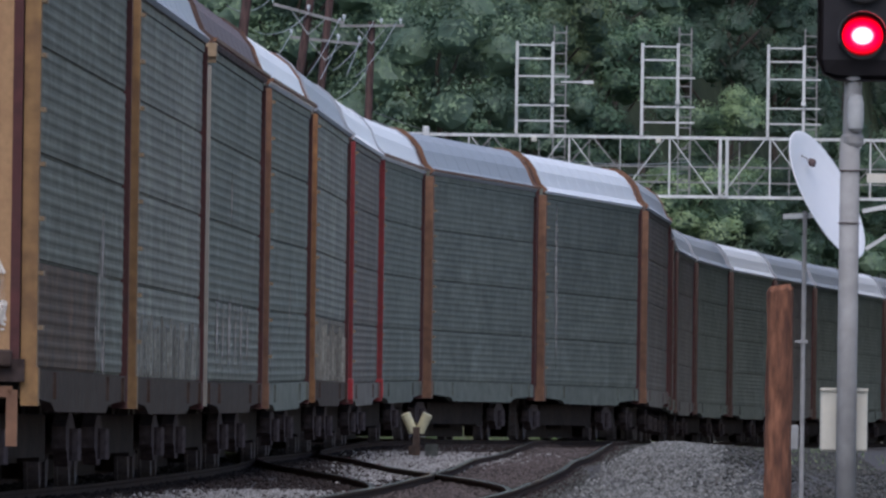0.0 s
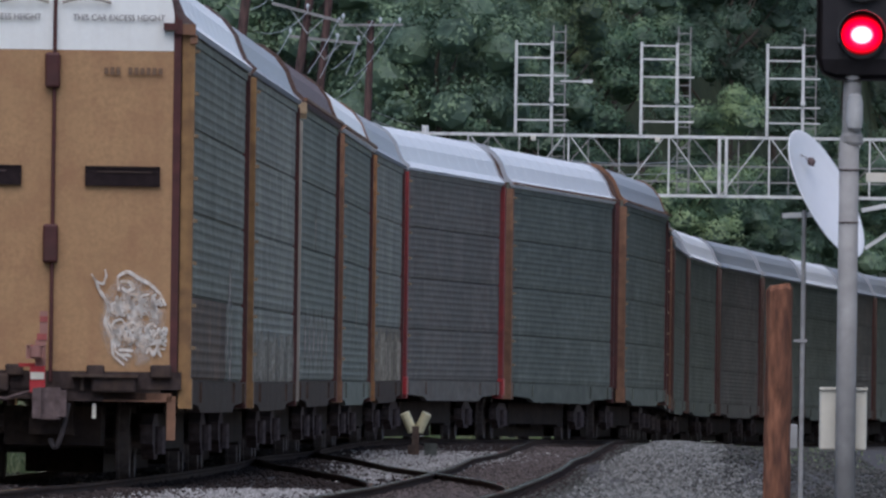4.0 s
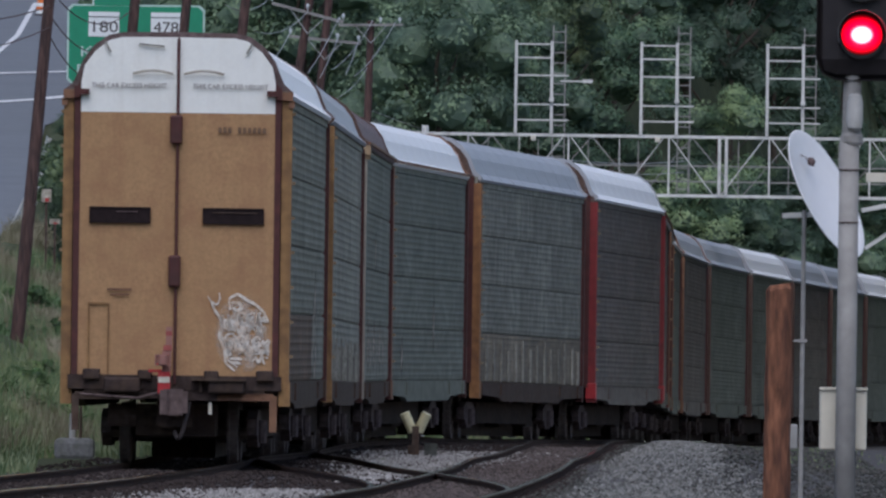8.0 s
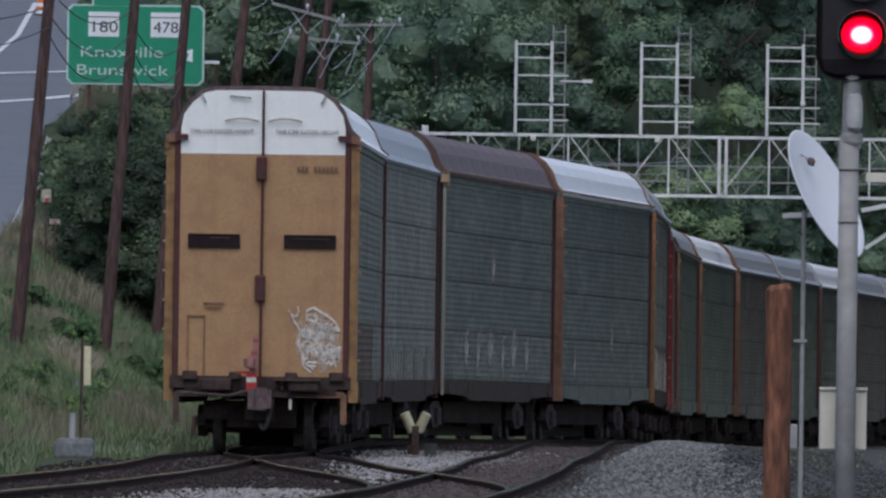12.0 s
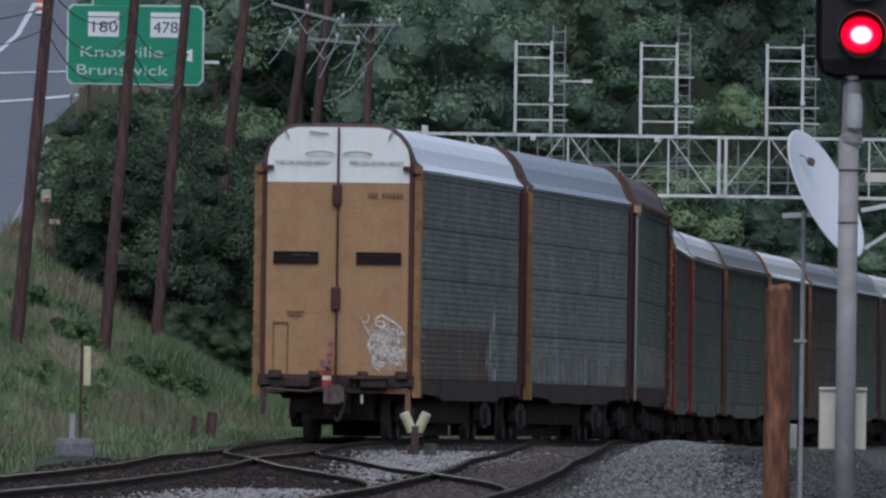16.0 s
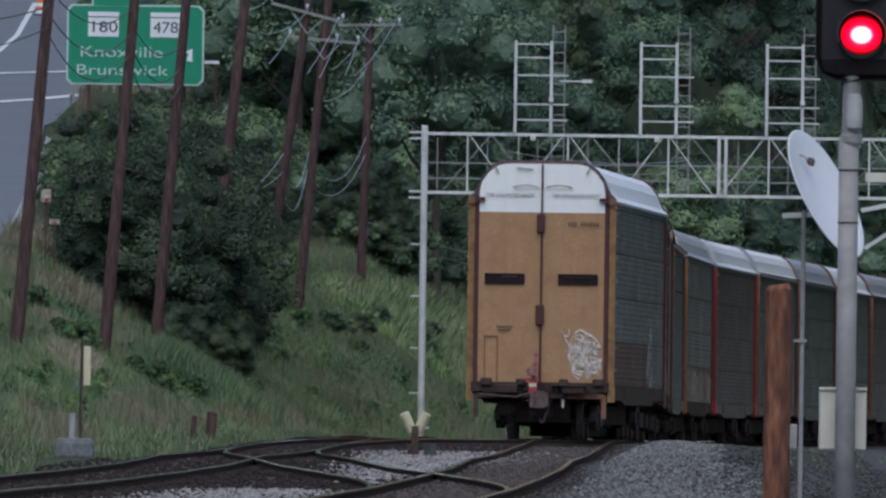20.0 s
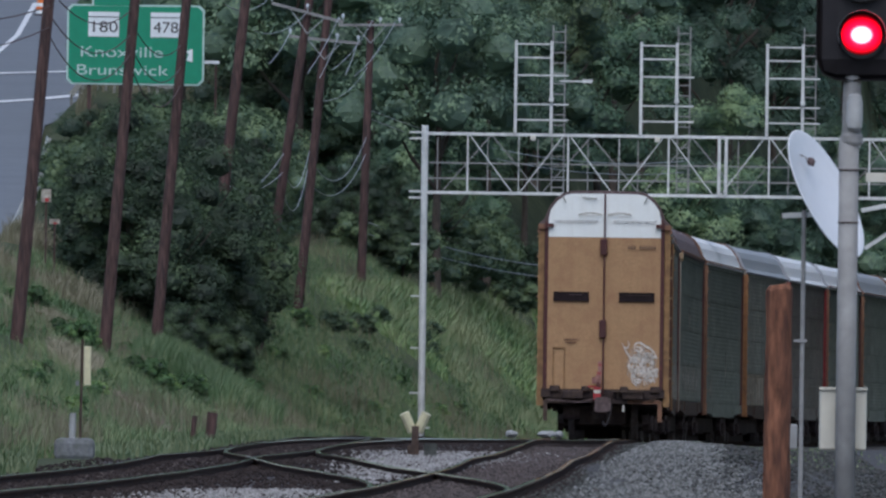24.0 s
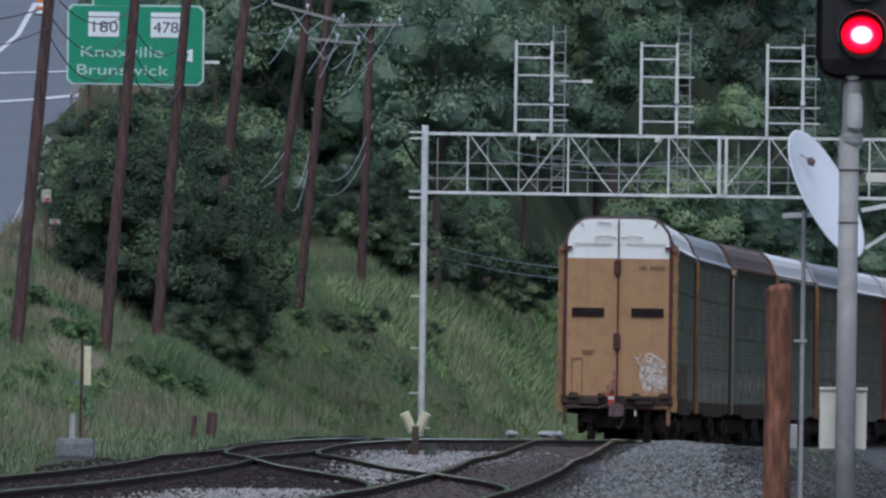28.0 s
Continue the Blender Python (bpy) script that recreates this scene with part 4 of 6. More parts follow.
LOOKS = [  # label, side, posts, roof, doors, upper doors; from the last car forwards
    ("tan and white car carrier with grey corrugated sides", grimy_panel, ochre_paint, roof_white, tan_paint, white_paint),
    ("grey car carrier with rust-orange corner posts", galv_panel, ochre_paint, roof_grey, dull_paint, dull_paint),
    ("dark car carrier with brown roof and pale posts", teal_panel, dull_paint, roof_brown, dull_paint, dull_paint),
    ("dark green-grey car carrier with orange posts", teal_panel, rust_paint, roof_white, dull_paint, dull_paint),
    ("streaked grey car carrier with worn orange posts", streaky_panel, orange_paint, roof_grey, dull_paint, dull_paint),
    ("dark brown-grey car carrier with red posts", brown_panel, red_paint, roof_white, dull_paint, dull_paint),
    ("grey-green car carrier with rust-orange posts", teal_panel, rust_paint, roof_white, dull_paint, dull_paint),
    ("green-grey car carrier with ochre and rust posts", teal_panel, rust_paint, roof_grey, dull_paint, dull_paint),
    ("dark green-grey car carrier with pale roof", teal_panel, rust_paint, roof_white, dull_paint, dull_paint),
    ("brown-grey car carrier with grey roof", brown_panel, rust_paint, roof_grey, dull_paint, dull_paint),
]
FAR_LOOKS = [
    ("dull brown-grey car carrier with grey roof", brown_panel, dull_paint, roof_grey, dull_paint, dull_paint),
    ("dull green-grey car carrier with brown posts", teal_panel, dull_paint, roof_grey, dull_paint, dull_paint),
    ("dark car carrier with a pale roof", teal_panel, dull_paint, roof_white, dull_paint, dull_paint),
]
TRAIN = []
for i in range(CARS):
    lab, *look_of = LOOKS[i] if i < len(LOOKS) else FAR_LOOKS[i % 3]
    TRAIN.append(auto_rack(i, lab, *look_of))
MARKER_LENS = rear_car_end(TRAIN[0][0], 0)


# ---- signal gantry over the tracks ----
def signal_gantry():
    gy, top, low = 545.0, 8.80, 7.10
    g = thing("signal_gantry", "galvanised steel truss gantry without signal heads, over the tracks", "signal gantry")
    for x in (-0.57, 17.6):
        z0 = ground_z(x, gy) - 0.3
        c = part("column", Shape().lathe([(0.100, z0), (0.100, 9.0), (0.08, 9.03)], 14, Matrix.Translation((x, gy, 0))), galv, g)
        part("base_plate", Shape().box(x, gy, z0 + 0.75, 0.5, 0.5, 0.05), galv, c)
        for z in (1.2, 2.5, 4.0, 5.5):
            part("step_bar", Shape().beam((x - 0.35, gy, z + 0.1), (x, gy, z + 0.1), 0.04, 0.04), galv, c)
        for z in (top + 0.03, top - 0.15, low + 0.02, low - 0.16):
            part("end_stub", Shape().beam((x - 0.44, gy - 0.1, z), (x, gy, z), 0.055, 0.055), galv, c)
    x0, x1 = -0.5, 17.5
    for dy, w in ((0.0, 0.085), (1.0, 0.045)):
        for z in (top, low):
            part("chord", Shape().beam((x0, gy + dy, z), (x1, gy + dy, z), w, w), galv, g)
        nodes = np.arange(0.62 if dy == 0 else -0.8, 17.3, 2.90)
        for j, x in enumerate(nodes):
            for ex in (-1.36, 1.36):
                if x0 < x + ex < x1 and dy == 0:
                    part("diagonal", Shape().beam((x + ex * 0.06, gy + dy, top), (x + ex, gy + dy, low), 0.06 if dy == 0 else 0.028, 0.03), galv, g)
            if x > x0:
                part("vertical", Shape().beam((x + 0.05, gy + dy, low), (x + 0.05, gy + dy, top), 0.05 if dy == 0 else 0.025, 0.03), galv, g)
        if dy:
            # light crossed lacing of the far side
            for j, x in enumerate(np.arange(-0.1, 16, 1.45)):
                za, zb = (top, low) if j % 2 else (low, top)
                part("lacing", Shape().beam((x, gy + dy, za), (x + 1.45, gy + dy, zb), 0.035, 0.03), aluminium, g)
        for x in np.arange(-0.2, 17, 1.45) if dy else ():
            part("upright", Shape().beam((x, gy + dy + 0.12, low), (x, gy + dy + 0.12, top - 0.1), 0.03, 0.03), aluminium, g)
    for z in (7.52, 7.97):
        part("walkway_rail", Shape().beam((x0, gy + 0.8, z), (x1, gy + 0.8, z), 0.04, 0.04), aluminium, g)
    part("walkway", Shape().box((x0 + x1) / 2, gy + 0.55, low + 0.02, x1 - x0, 0.8, 0.03), galv, g)
    for x in (7.93, 8.13):
        part("splice_post", Shape().beam((x, gy - 0.06, low), (x, gy - 0.06, top), 0.09, 0.09), galv, g)
    # empty signal frames above the truss, each with its caged ladder
    for x in (2.03, 5.65, 9.29, 12.95, 16.3):
        fr = part("signal_frame", Shape().beam((x, gy, top), (x, gy, 11.52), 0.085, 0.085).beam((x + 1.03, gy, top), (x + 1.03, gy, 11.52), 0.085, 0.085), galv, g, "empty signal mounting frame")
        for z, ex in ((11.42, 0.0), (11.03, 0.0), (10.52, 0.5), (9.68, 0.5), (9.23, 0.5)):
            part("cross_bar", Shape().beam((x, gy - 0.02, z), (x + 1.03 + ex, gy - 0.02, z), 0.045, 0.045), galv, fr)
        part("bracket", Shape().box(x + 1.03, gy - 0.1, 9.82, 0.14, 0.12, 0.10), galv, fr)
        la = part("ladder", Shape().beam((x + 1.07, gy + 0.9, low), (x + 1.07, gy + 0.9, 12.0), 0.035, 0.035).beam((x + 1.42, gy + 0.9, low), (x + 1.42, gy + 0.9, 12.0), 0.035, 0.035), aluminium, g)
        for z in np.arange(low + 0.2, 12.0, 0.3):
            part("rung", cached("rung", lambda: Shape().box(0, 0, 0, 0.34, 0.03, 0.03).mesh("rung", aluminium)), None, la, at=pose(x + 1.245, gy + 0.9, z))
    for x in (2.55, 6.14):
        part("junction_box", bevelled(0.16, 0.12, 0.14, 0.02, "junction_box", box_white), None, g, at=pose(x, gy - 0.1, top - 0.10))
    part("antenna_arm", Shape().beam((3.3, gy + 0.9, 10.38), (4.25, gy + 0.9, 10.38), 0.04, 0.04).box(4.1, gy + 0.9, 10.38, 0.3, 0.06, 0.10), galv, g)
    return g


signal_gantry()


# ---- the near signal, its box, the dish and the posts beside the track ----
box_grey = material("pale_cast_housing", (0.55, 0.55, 0.53), 0.6, 0, 0.12, 12, 2, (0.3, 0.29, 0.28), 0.4, 0.3, 0.05)
visor_grey = material("visor_grey", (0.06, 0.055, 0.055), 0.7, 0, 0.2, 12, 2, bump=0.05)


def near_signal():
    sx, sy = 2.272, 106.0
    z0 = ground_z(sx, sy)
    s = thing("signal_mast", "aluminium railway signal mast showing a red light", "railway signal", pose(sx, sy, 0))
    mast = part("mast", Shape().lathe([(0.0575, z0 - 0.2), (0.055, 2.33)], 20), aluminium, s, smooth=True)
    part("collar", Shape().lathe([(0.056, 2.28), (0.064, 2.30), (0.064, 2.335), (0.054, 2.35), (0.052, 2.56), (0.050, 2.58), (0.050, 2.72)], 20, Matrix.Translation((0.012, 0, 0))), aluminium, mast)
    part("junction_bulge", Shape().lathe([(0.02, 2.36), (0.042, 2.38), (0.047, 2.42), (0.046, 2.52), (0.038, 2.56), (0.02, 2.57)], 16, Matrix.Translation((0.026, -0.05, 0))), box_grey, mast)
    for z in (2.14, 1.845):
        part("band", Shape().lathe([(0.0605, z), (0.0605, z + 0.007)], 20), under_iron, mast)
    part("foot", Shape().lathe([(0.2, z0 - 0.2), (0.2, z0 + 0.05), (0.1, z0 + 0.2)], 16), aluminium, mast)
    head = part("signal_head", bevelled(0.57, 0.16, 1.15, 0.12, "signal_head", signal_black), None, s, "black signal head backing", pose(0.09, -0.02, 3.22))
    for k, z in enumerate((2.90, 3.22, 3.54)):
        lit = k == 0
        m = Matrix.Translation((0.058, -0.10, z)) @ Matrix.Rotation(radians(90), 4, "X")
        part("lens_ring", Shape().lathe([(0.115, -0.02), (0.135, -0.02), (0.135, 0.05), (0.115, 0.05)], 24, m, False), signal_black, head, at=head.matrix_basis.inverted())
        lens = part("lens", Shape().lathe([(0.128, 0.0), (0.11, 0.015), (0.075, 0.025)] if lit else [(0.10, 0.0), (0.07, 0.02)], 24, m), signal_red if lit else signal_black, head, "lit red lens" if lit else "dark lens", head.matrix_basis.inverted())
        hood = Shape()
        arc = [radians(a) for a in np.linspace(-20, 200, 14)]
        v = [(0.058 + 0.14 * math.cos(a) * k2, -0.12 - d, z + 0.14 * math.sin(a) * k2) for d in (0.0, 0.22) for k2 in (1.0, 0.96) for a in arc]
        n = len(arc)
        f = []
        for i in range(n - 1):
            f += [(i, i + 1, 2 * n + i + 1, 2 * n + i), (n + i + 1, n + i, 3 * n + i, 3 * n + i + 1), (2 * n + i, 2 * n + i + 1, 3 * n + i + 1, 3 * n + i)]
        part("visor", hood.add(v, f), visor_grey, head, at=head.matrix_basis.inverted())
    box = part("equipment_box", bevelled(0.265, 0.16, 0.355, 0.012, "equipment_box", box_white), None, s, "white steel box on the mast", pose(-0.012, 0.16, 0.745))
    part("box_lid_edge", Shape().box(0, -0.085, 0.17, 0.27, 0.02, 0.015), box_white, box)
    return s


near_signal()


def bracket_arm():
    """Pale bracket arms reaching in from a mast that stands out of view."""
    b = thing("bracket_mast", "pale steel mast with bracket arms beside the line", "mast", pose(4.35, 150, 0))
    z0 = ground_z(4.35, 150)
    part("mast", Shape().lathe([(0.07, z0 - 0.1), (0.07, 4.2)], 14), galv, b)
    part("arm", Shape().beam((-1.0, 0, 2.665), (0, 0, 2.665), 0.075, 0.075), box_white, b)
    part("brace", Shape().beam((-1.03, 0, 2.40), (0, 0, 2.62), 0.035, 0.035), galv, b)
    part("brace", Shape().beam((-1.0, 0.05, 2.10), (0, 0.05, 2.75), 0.03, 0.03), galv, b)


bracket_arm()


def dish_antenna():
    px, py = 3.150, 165.0
    z0 = ground_z(px, py)
    d = thing("satellite_dish", "tilted white dish antenna on a thin steel pole", "dish antenna", pose(px, py, 0))
    pole = part("pole", Shape().lathe([(0.020, z0 - 0.1), (0.020, 2.56)], 12), aluminium, d)
    part("clamp", Shape().box(0, 0, 1.42, 0.08, 0.06, 0.03).box(-0.05, 0, 1.42, 0.05, 0.05, 0.02), aluminium, pole)
    part("small_box", bevelled(0.12, 0.09, 0.22, 0.015, "small_box", concrete), None, pole, at=pose(-0.09, 0.03, 0.58))
    part("mount_arm", Shape().beam((-0.19, 0.02, 2.51), (0.16, 0.05, 2.53), 0.045, 0.045), galv, d)
    n = Vector((0.838, -0.34, 0.446)).normalized()
    turn = n.to_track_quat("Z", "Y").to_matrix().to_4x4()
    c = Matrix.Translation((0.190, 0.0, 2.705)) @ turn
    prof = [(0.002, -0.075), (0.2, -0.068), (0.4, -0.044), (0.55, -0.012), (0.61, 0.004), (0.622, 0.002), (0.60, -0.012), (0.4, -0.062), (0.2, -0.087), (0.002, -0.094)]
    part("reflector", Shape().lathe(prof, 48), dish_white, d, "white concave reflector", c, smooth=True)
    hx = Vector((0.190, 0, 2.705)) + Vector((-0.21, 0, 0.24)) + n * 0.06
    part("feed_arm", Shape().tube([tuple(hx + Vector((-0.02, 0, 0.10)) - n * 0.06), tuple(hx + Vector((-0.02, 0, 0.05))), tuple(hx)], 0.005, 6), under_iron, d)
    part("feed_horn", Shape().lathe([(0.022, 0.0), (0.045, 0.03), (0.022, 0.06)], 12), under_iron, d, "dark feed horn", Matrix.Translation(hx) @ turn)


dish_antenna()


def wooden_post():
    p = thing("wooden_post", "weathered reddish wooden post with a cracked top", "post", pose(2.675, 150, 0))
    z0 = ground_z(2.675, 150)
    sh = Shape()
    n, rings = 24, 60
    for j in range(rings + 1):
        z = z0 - 0.2 + (1.80 - z0 + 0.2) * j / rings
        for i in range(n):
            a = 2 * math.pi * i / n
            r = 0.106 * (1.02 - 0.03 * j / rings) + 0.010 * noise.noise((2 * math.cos(a), 2 * math.sin(a), z * 2.5)) + 0.005 * noise.noise((6 * math.cos(a), 6 * math.sin(a), z * 5)) - (0.012 if i in (6, 13) else 0)
            r *= 0.80 if j == rings else 1.0
            top = (0.04 * noise.noise((4 * math.cos(a), 4 * math.sin(a), 9)) + 0.012 * math.cos(a)) if j >= rings - 1 else 0
            sh.v.append((r * math.cos(a), r * math.sin(a), z + top))
    sh.f = [(j * n + i, j * n + (i + 1) % n, (j + 1) * n + (i + 1) % n, (j + 1) * n + i) for j in range(rings) for i in range(n)] + [tuple(range(rings * n, rings * n + n))]
    part("shaft", sh, post_wood, p)


wooden_post()


def switch_marker():
    m = thing("switch_marker", "pair of pale yellow angled tubes on a concrete foot", "track fixture", pose(-0.43, 320, 0))
    z0 = ground_z(-0.43, 320)
    part("foot", Shape().box(0.26, 0.2, z0 + 0.08, 0.22, 0.3, 0.30), stone_grey, m)
    part("stem", Shape().box(0, 0, z0 + 0.27, 0.12, 0.2, 0.50).box(-0.03, 0.05, z0 + 0.12, 0.2, 0.2, 0.16), sill_paint, m, "rusty stem")
    for s in (-1, 1):
        part("tube", Shape().beam((s * 0.05, 0, 0.42), (s * 0.19, -0.05, 0.73), 0.085, n=10), yellow_paint, m, "pale yellow tube")


switch_marker()


def relay_base():
    b = thing("marker_post", "narrow white sign box on a post in concrete", "track sign", pose(-5.62, 290, 0))
    z0 = ground_z(-5.62, 290)
    part("block", bevelled(0.62, 0.6, 0.36, 0.09, "block", mossy_concrete), None, b, at=pose(0, 0, z0 + 0.14))
    part("post", Shape().beam((0.08, 0, z0), (0.10, 0, 1.80), 0.022, n=8), sill_paint, b)
    part("sleeve", Shape().beam((-0.04, -0.02, z0 + 0.3), (-0.03, -0.02, 0.66), 0.05, n=8), concrete, b)
    part("sign_box", Shape().box(0.18, -0.02, 1.39, 0.105, 0.06, 0.6), yellow_paint, b, "narrow white sign box")
    part("bracket", Shape().box(0.03, -0.02, 1.12, 0.05, 0.05, 0.08), mossy_concrete, b)


relay_base()
for x, y, h in ((-4.29, 350, 0.62), (-4.62, 350, 0.55)):
    st = tagged(part("old_stake", Shape().beam((x, y, ground_z(x, y) - 0.1), (x + 0.06, y, ground_z(x, y) + h), 0.10 if x > -4.5 else 0.05, n=9), pole_wood), "dark rotten wooden stake in the grass", "stake")
for x, y, w in ((1.65, 440, 0.30), (2.48, 440, 0.45), (2.75, 441, 0.24)):
    bm = bmesh.new()
    bmesh.ops.create_icosphere(bm, subdivisions=2, radius=1)
    for v in bm.verts:
        v.co *= 1 + 0.25 * noise.noise(v.co * 2 + Vector((x, 0, 0)))
        v.co = Vector((v.co.x * w * 0.5, v.co.y * 0.3, v.co.z * 0.09))
    me = bpy.data.meshes.new("stone_block")
    bm.to_mesh(me)
    bm.free()
    me.materials.append(concrete)
    tagged(new("stone_block", me), "pale broken stone block beside the rails", "stone").location = (x, y, ground_z(x, y) + 0.22)


# ---- pole line on the bank ----
def utility_pole(base, top, r, arms, label):
    p = thing("utility_pole", label, "utility pole", pose(base[0], base[1], 0), group="pole line")
    z0 = min(base[2], ground_z(base[0], base[1])) - 0.5
    lean = (top[0] - base[0]) / (top[2] - base[2])
    foot = Vector((lean * (z0 - base[2]), 0, z0))
    tip = Vector((lean * (top[2] - base[2]), 0, top[2]))
    pts = [foot.lerp(tip, u) for u in np.linspace(0, 1, 8)]
    sh = Shape()
    n = 14
    for j, q in enumerate(pts):
        k = r * (1.05 - 0.25 * j / 7)
        sh.v += [(q.x + k * math.cos(2 * math.pi * i / n), k * math.sin(2 * math.pi * i / n), q.z) for i in range(n)]
    sh.f = [(j * n + i, j * n + (i + 1) % n, (j + 1) * n + (i + 1) % n, (j + 1) * n + i) for j in range(7) for i in range(n)] + [tuple(range(7 * n, 8 * n))]
    part("shaft", sh, pole_wood, p)
    for z, half, tilt, pins in arms:
        c = Vector((lean * (z - base[2]), -0.22, z))
        arm = part("crossarm", Shape().beam(c + Vector((-half, 0, tilt)), c + Vector((half, 0, -tilt)), 0.085, 0.085), arm_grey, p, "weathered grey crossarm")
        for u in pins:
            q = c + Vector((half * u, 0, -tilt * u + 0.06))
            part("insulator", Shape().lathe([(0.02, 0.0), (0.02, 0.06), (0.05, 0.08), (0.045, 0.12), (0.055, 0.14), (0.02, 0.19)], 10, Matrix.Translation(q)), insulator_glaze, arm)
        part("brace", Shape().beam(c + Vector((-half * 0.5, 0.05, tilt * 0.5)), c + Vector((0, 0.05, -0.6)), 0.028, 0.028).beam(c + Vector((half * 0.5, 0.05, -tilt * 0.5)), c + Vector((0, 0.05, -0.6)), 0.028, 0.028), wire_pale, p)
    return p


utility_pole((-9.02, 400, 2.06), (-8.33, 400, 10.6), 0.142, [], "leaning dark wooden utility pole on the grassy bank")
utility_pole((-7.72, 430, 1.57), (-7.02, 430, 11.2), 0.140, [], "leaning dark wooden utility pole on the grassy bank")
utility_pole((-7.02, 470, 3.68), (-6.4, 470, 12.0), 0.142, [], "leaning dark wooden utility pole before the bushes")
utility_pole((-5.94, 520, 8.06), (-5.4, 520, 13.4), 0.165, [], "leaning dark wooden utility pole among bushes")
utility_pole((-4.767, 540.4, 6.27), (-3.908, 540.4, 12.668), 0.150, [(12.137, 1.023, 0.26, (-1, 0.0, 1))], "leaning wooden utility pole with a tilted crossarm")
utility_pole((-4.41, 579.0, 3.983), (-3.59, 579.0, 13.729), 0.150, [(12.118, 1.090, 0.10, (-0.97, 0.35, 0.95))], "leaning wooden utility pole with a pale crossarm")
utility_pole((-2.731, 627.25, 4.282), (-2.509, 627.25, 13.729), 0.150, [(13.585, 1.062, -0.02, (-1, 0.3, 0.9))], "wooden utility pole with a pale crossarm")


def cable(a, b, sag, r, mat=None):
    a, b = Vector(a), Vector(b)
    pts = [tuple(a.lerp(b, u) - Vector((0, 0, sag * 4 * u * (1 - u)))) for u in np.linspace(0, 1, 15)]
    c = part("overhead_cable", Shape().tube(pts, r, 5), mat or wire_pale)
    return tagged(c, "pale weathered overhead cable between poles", "cable", group="cables of the pole line")


# wires that come down steeply from the crossarms towards the nearer poles, and slack service loops lower down
for a, b, sag in (((-5.095, 540.4, 12.523), (-6.1, 520, 11.9), 0.25), ((-3.966, 540.4, 12.185), (-5.3, 520, 11.2), 0.3), ((-3.069, 540.4, 12.04), (-3.812, 521.1, 10.062), 0.1),
                  ((-4.825, 579.0, 12.282), (-5.163, 550.05, 10.834), 0.1), ((-3.281, 579.0, 12.282), (-3.667, 550.05, 10.448), 0.05), ((-2.702, 579.0, 12.089), (-2.943, 554.88, 10.641), 0.05),
                  ((-2.461, 627.25, 13.729), (-3.474, 579.0, 11.22), 0.2), ((-1.689, 627.25, 13.729), (-2.798, 579.0, 11.027), 0.2), ((-2.606, 627.25, 12.185), (-3.763, 579.0, 10.255), 0.3),
                  ((-2.606, 627.25, 9.869), (-4.005, 579.0, 8.277), 0.9), ((-2.625, 627.25, 9.29), (-4.053, 579.0, 7.65), 0.75), ((-4.149, 579.0, 8.711), (-4.584, 540.4, 7.65), 0.8), ((-4.198, 579.0, 8.132), (-4.632, 540.4, 7.071), 0.9),
                  ((-4.584, 540.4, 8.132), (-5.95, 520, 6.4), 0.25), ((-4.632, 540.4, 7.553), (-5.9, 520, 6.9), 0.3)):
    cable(a, b, sag, 0.013)
for z, sag in ((9.6, 0.5), (9.05, 0.6), (8.6, 0.75)):
    for a, b in (((-8.4, 400), (-7.2, 430)), ((-7.2, 430), (-6.6, 470)), ((-12.5, 365), (-8.4, 400))):
        cable((a[0], a[1], z), (b[0], b[1], z + 0.2), sag, 0.014, under_iron)
for z, yy in ((10.2, 690), (9.9, 700), (6.3, 690), (5.9, 690)):
    cable((-2.6, 655, z + 1.0), (9.0, yy + 10, z), 0.7, 0.016)


# ---- the climbing road and its signs ----
def road_sheet():
    ys = np.arange(470, 1105, 10.0)
    sh = Shape()
    for y in ys:
        e = road_edge(y)
        for x in (-140.0, e - 14, e - 6, e):
            sh.v.append((x, y, road_z(y)))
    sh.f = [(j * 4 + i, j * 4 + i + 1, j * 4 + i + 5, j * 4 + i + 4) for j in range(len(ys) - 1) for i in range(3)]
    sh.add([(x, y, z - 0.3) for x, y, z in sh.v[:4]], [])
    tagged(part("road", sh, asphalt), "blue-grey asphalt road climbing the hill", "road", kind="structure")

    def mark(a, b, w0, w1):
        (xa, ya), (xb, yb) = a, b
        d = Vector((yb - ya, -(xb - xa), 0)).normalized()
        v = [(xa + d.x * w0, ya + d.y * w0, 0), (xa - d.x * w0, ya - d.y * w0, 0), (xb - d.x * w1, yb - d.y * w1, 0), (xb + d.x * w1, yb + d.y * w1, 0)]
        m = Shape().add([(x, y, road_z(y) + 0.03) for x, y, z in v], [(0, 1, 2, 3)])
        tagged(part("road_marking", m, road_white), "white painted road line", "road marking", kind="structure")
    mark((-21.0, 868), (-21.0, 925), 0.14, 0.14)
    mark((-21.0, 925), (-22.0, 1010), 0.14, 0.14)
    mark((-22.0, 836), (-16.8, 846), 0.6, 0.6)
    mark((-16.8, 846), (-12.5, 858), 0.6, 0.6)
    mark((-21.0, 778), (-17.0, 793), 0.5, 0.45)
    mark((-17.0, 793), (-13.0, 815), 0.45, 0.45)


road_sheet()


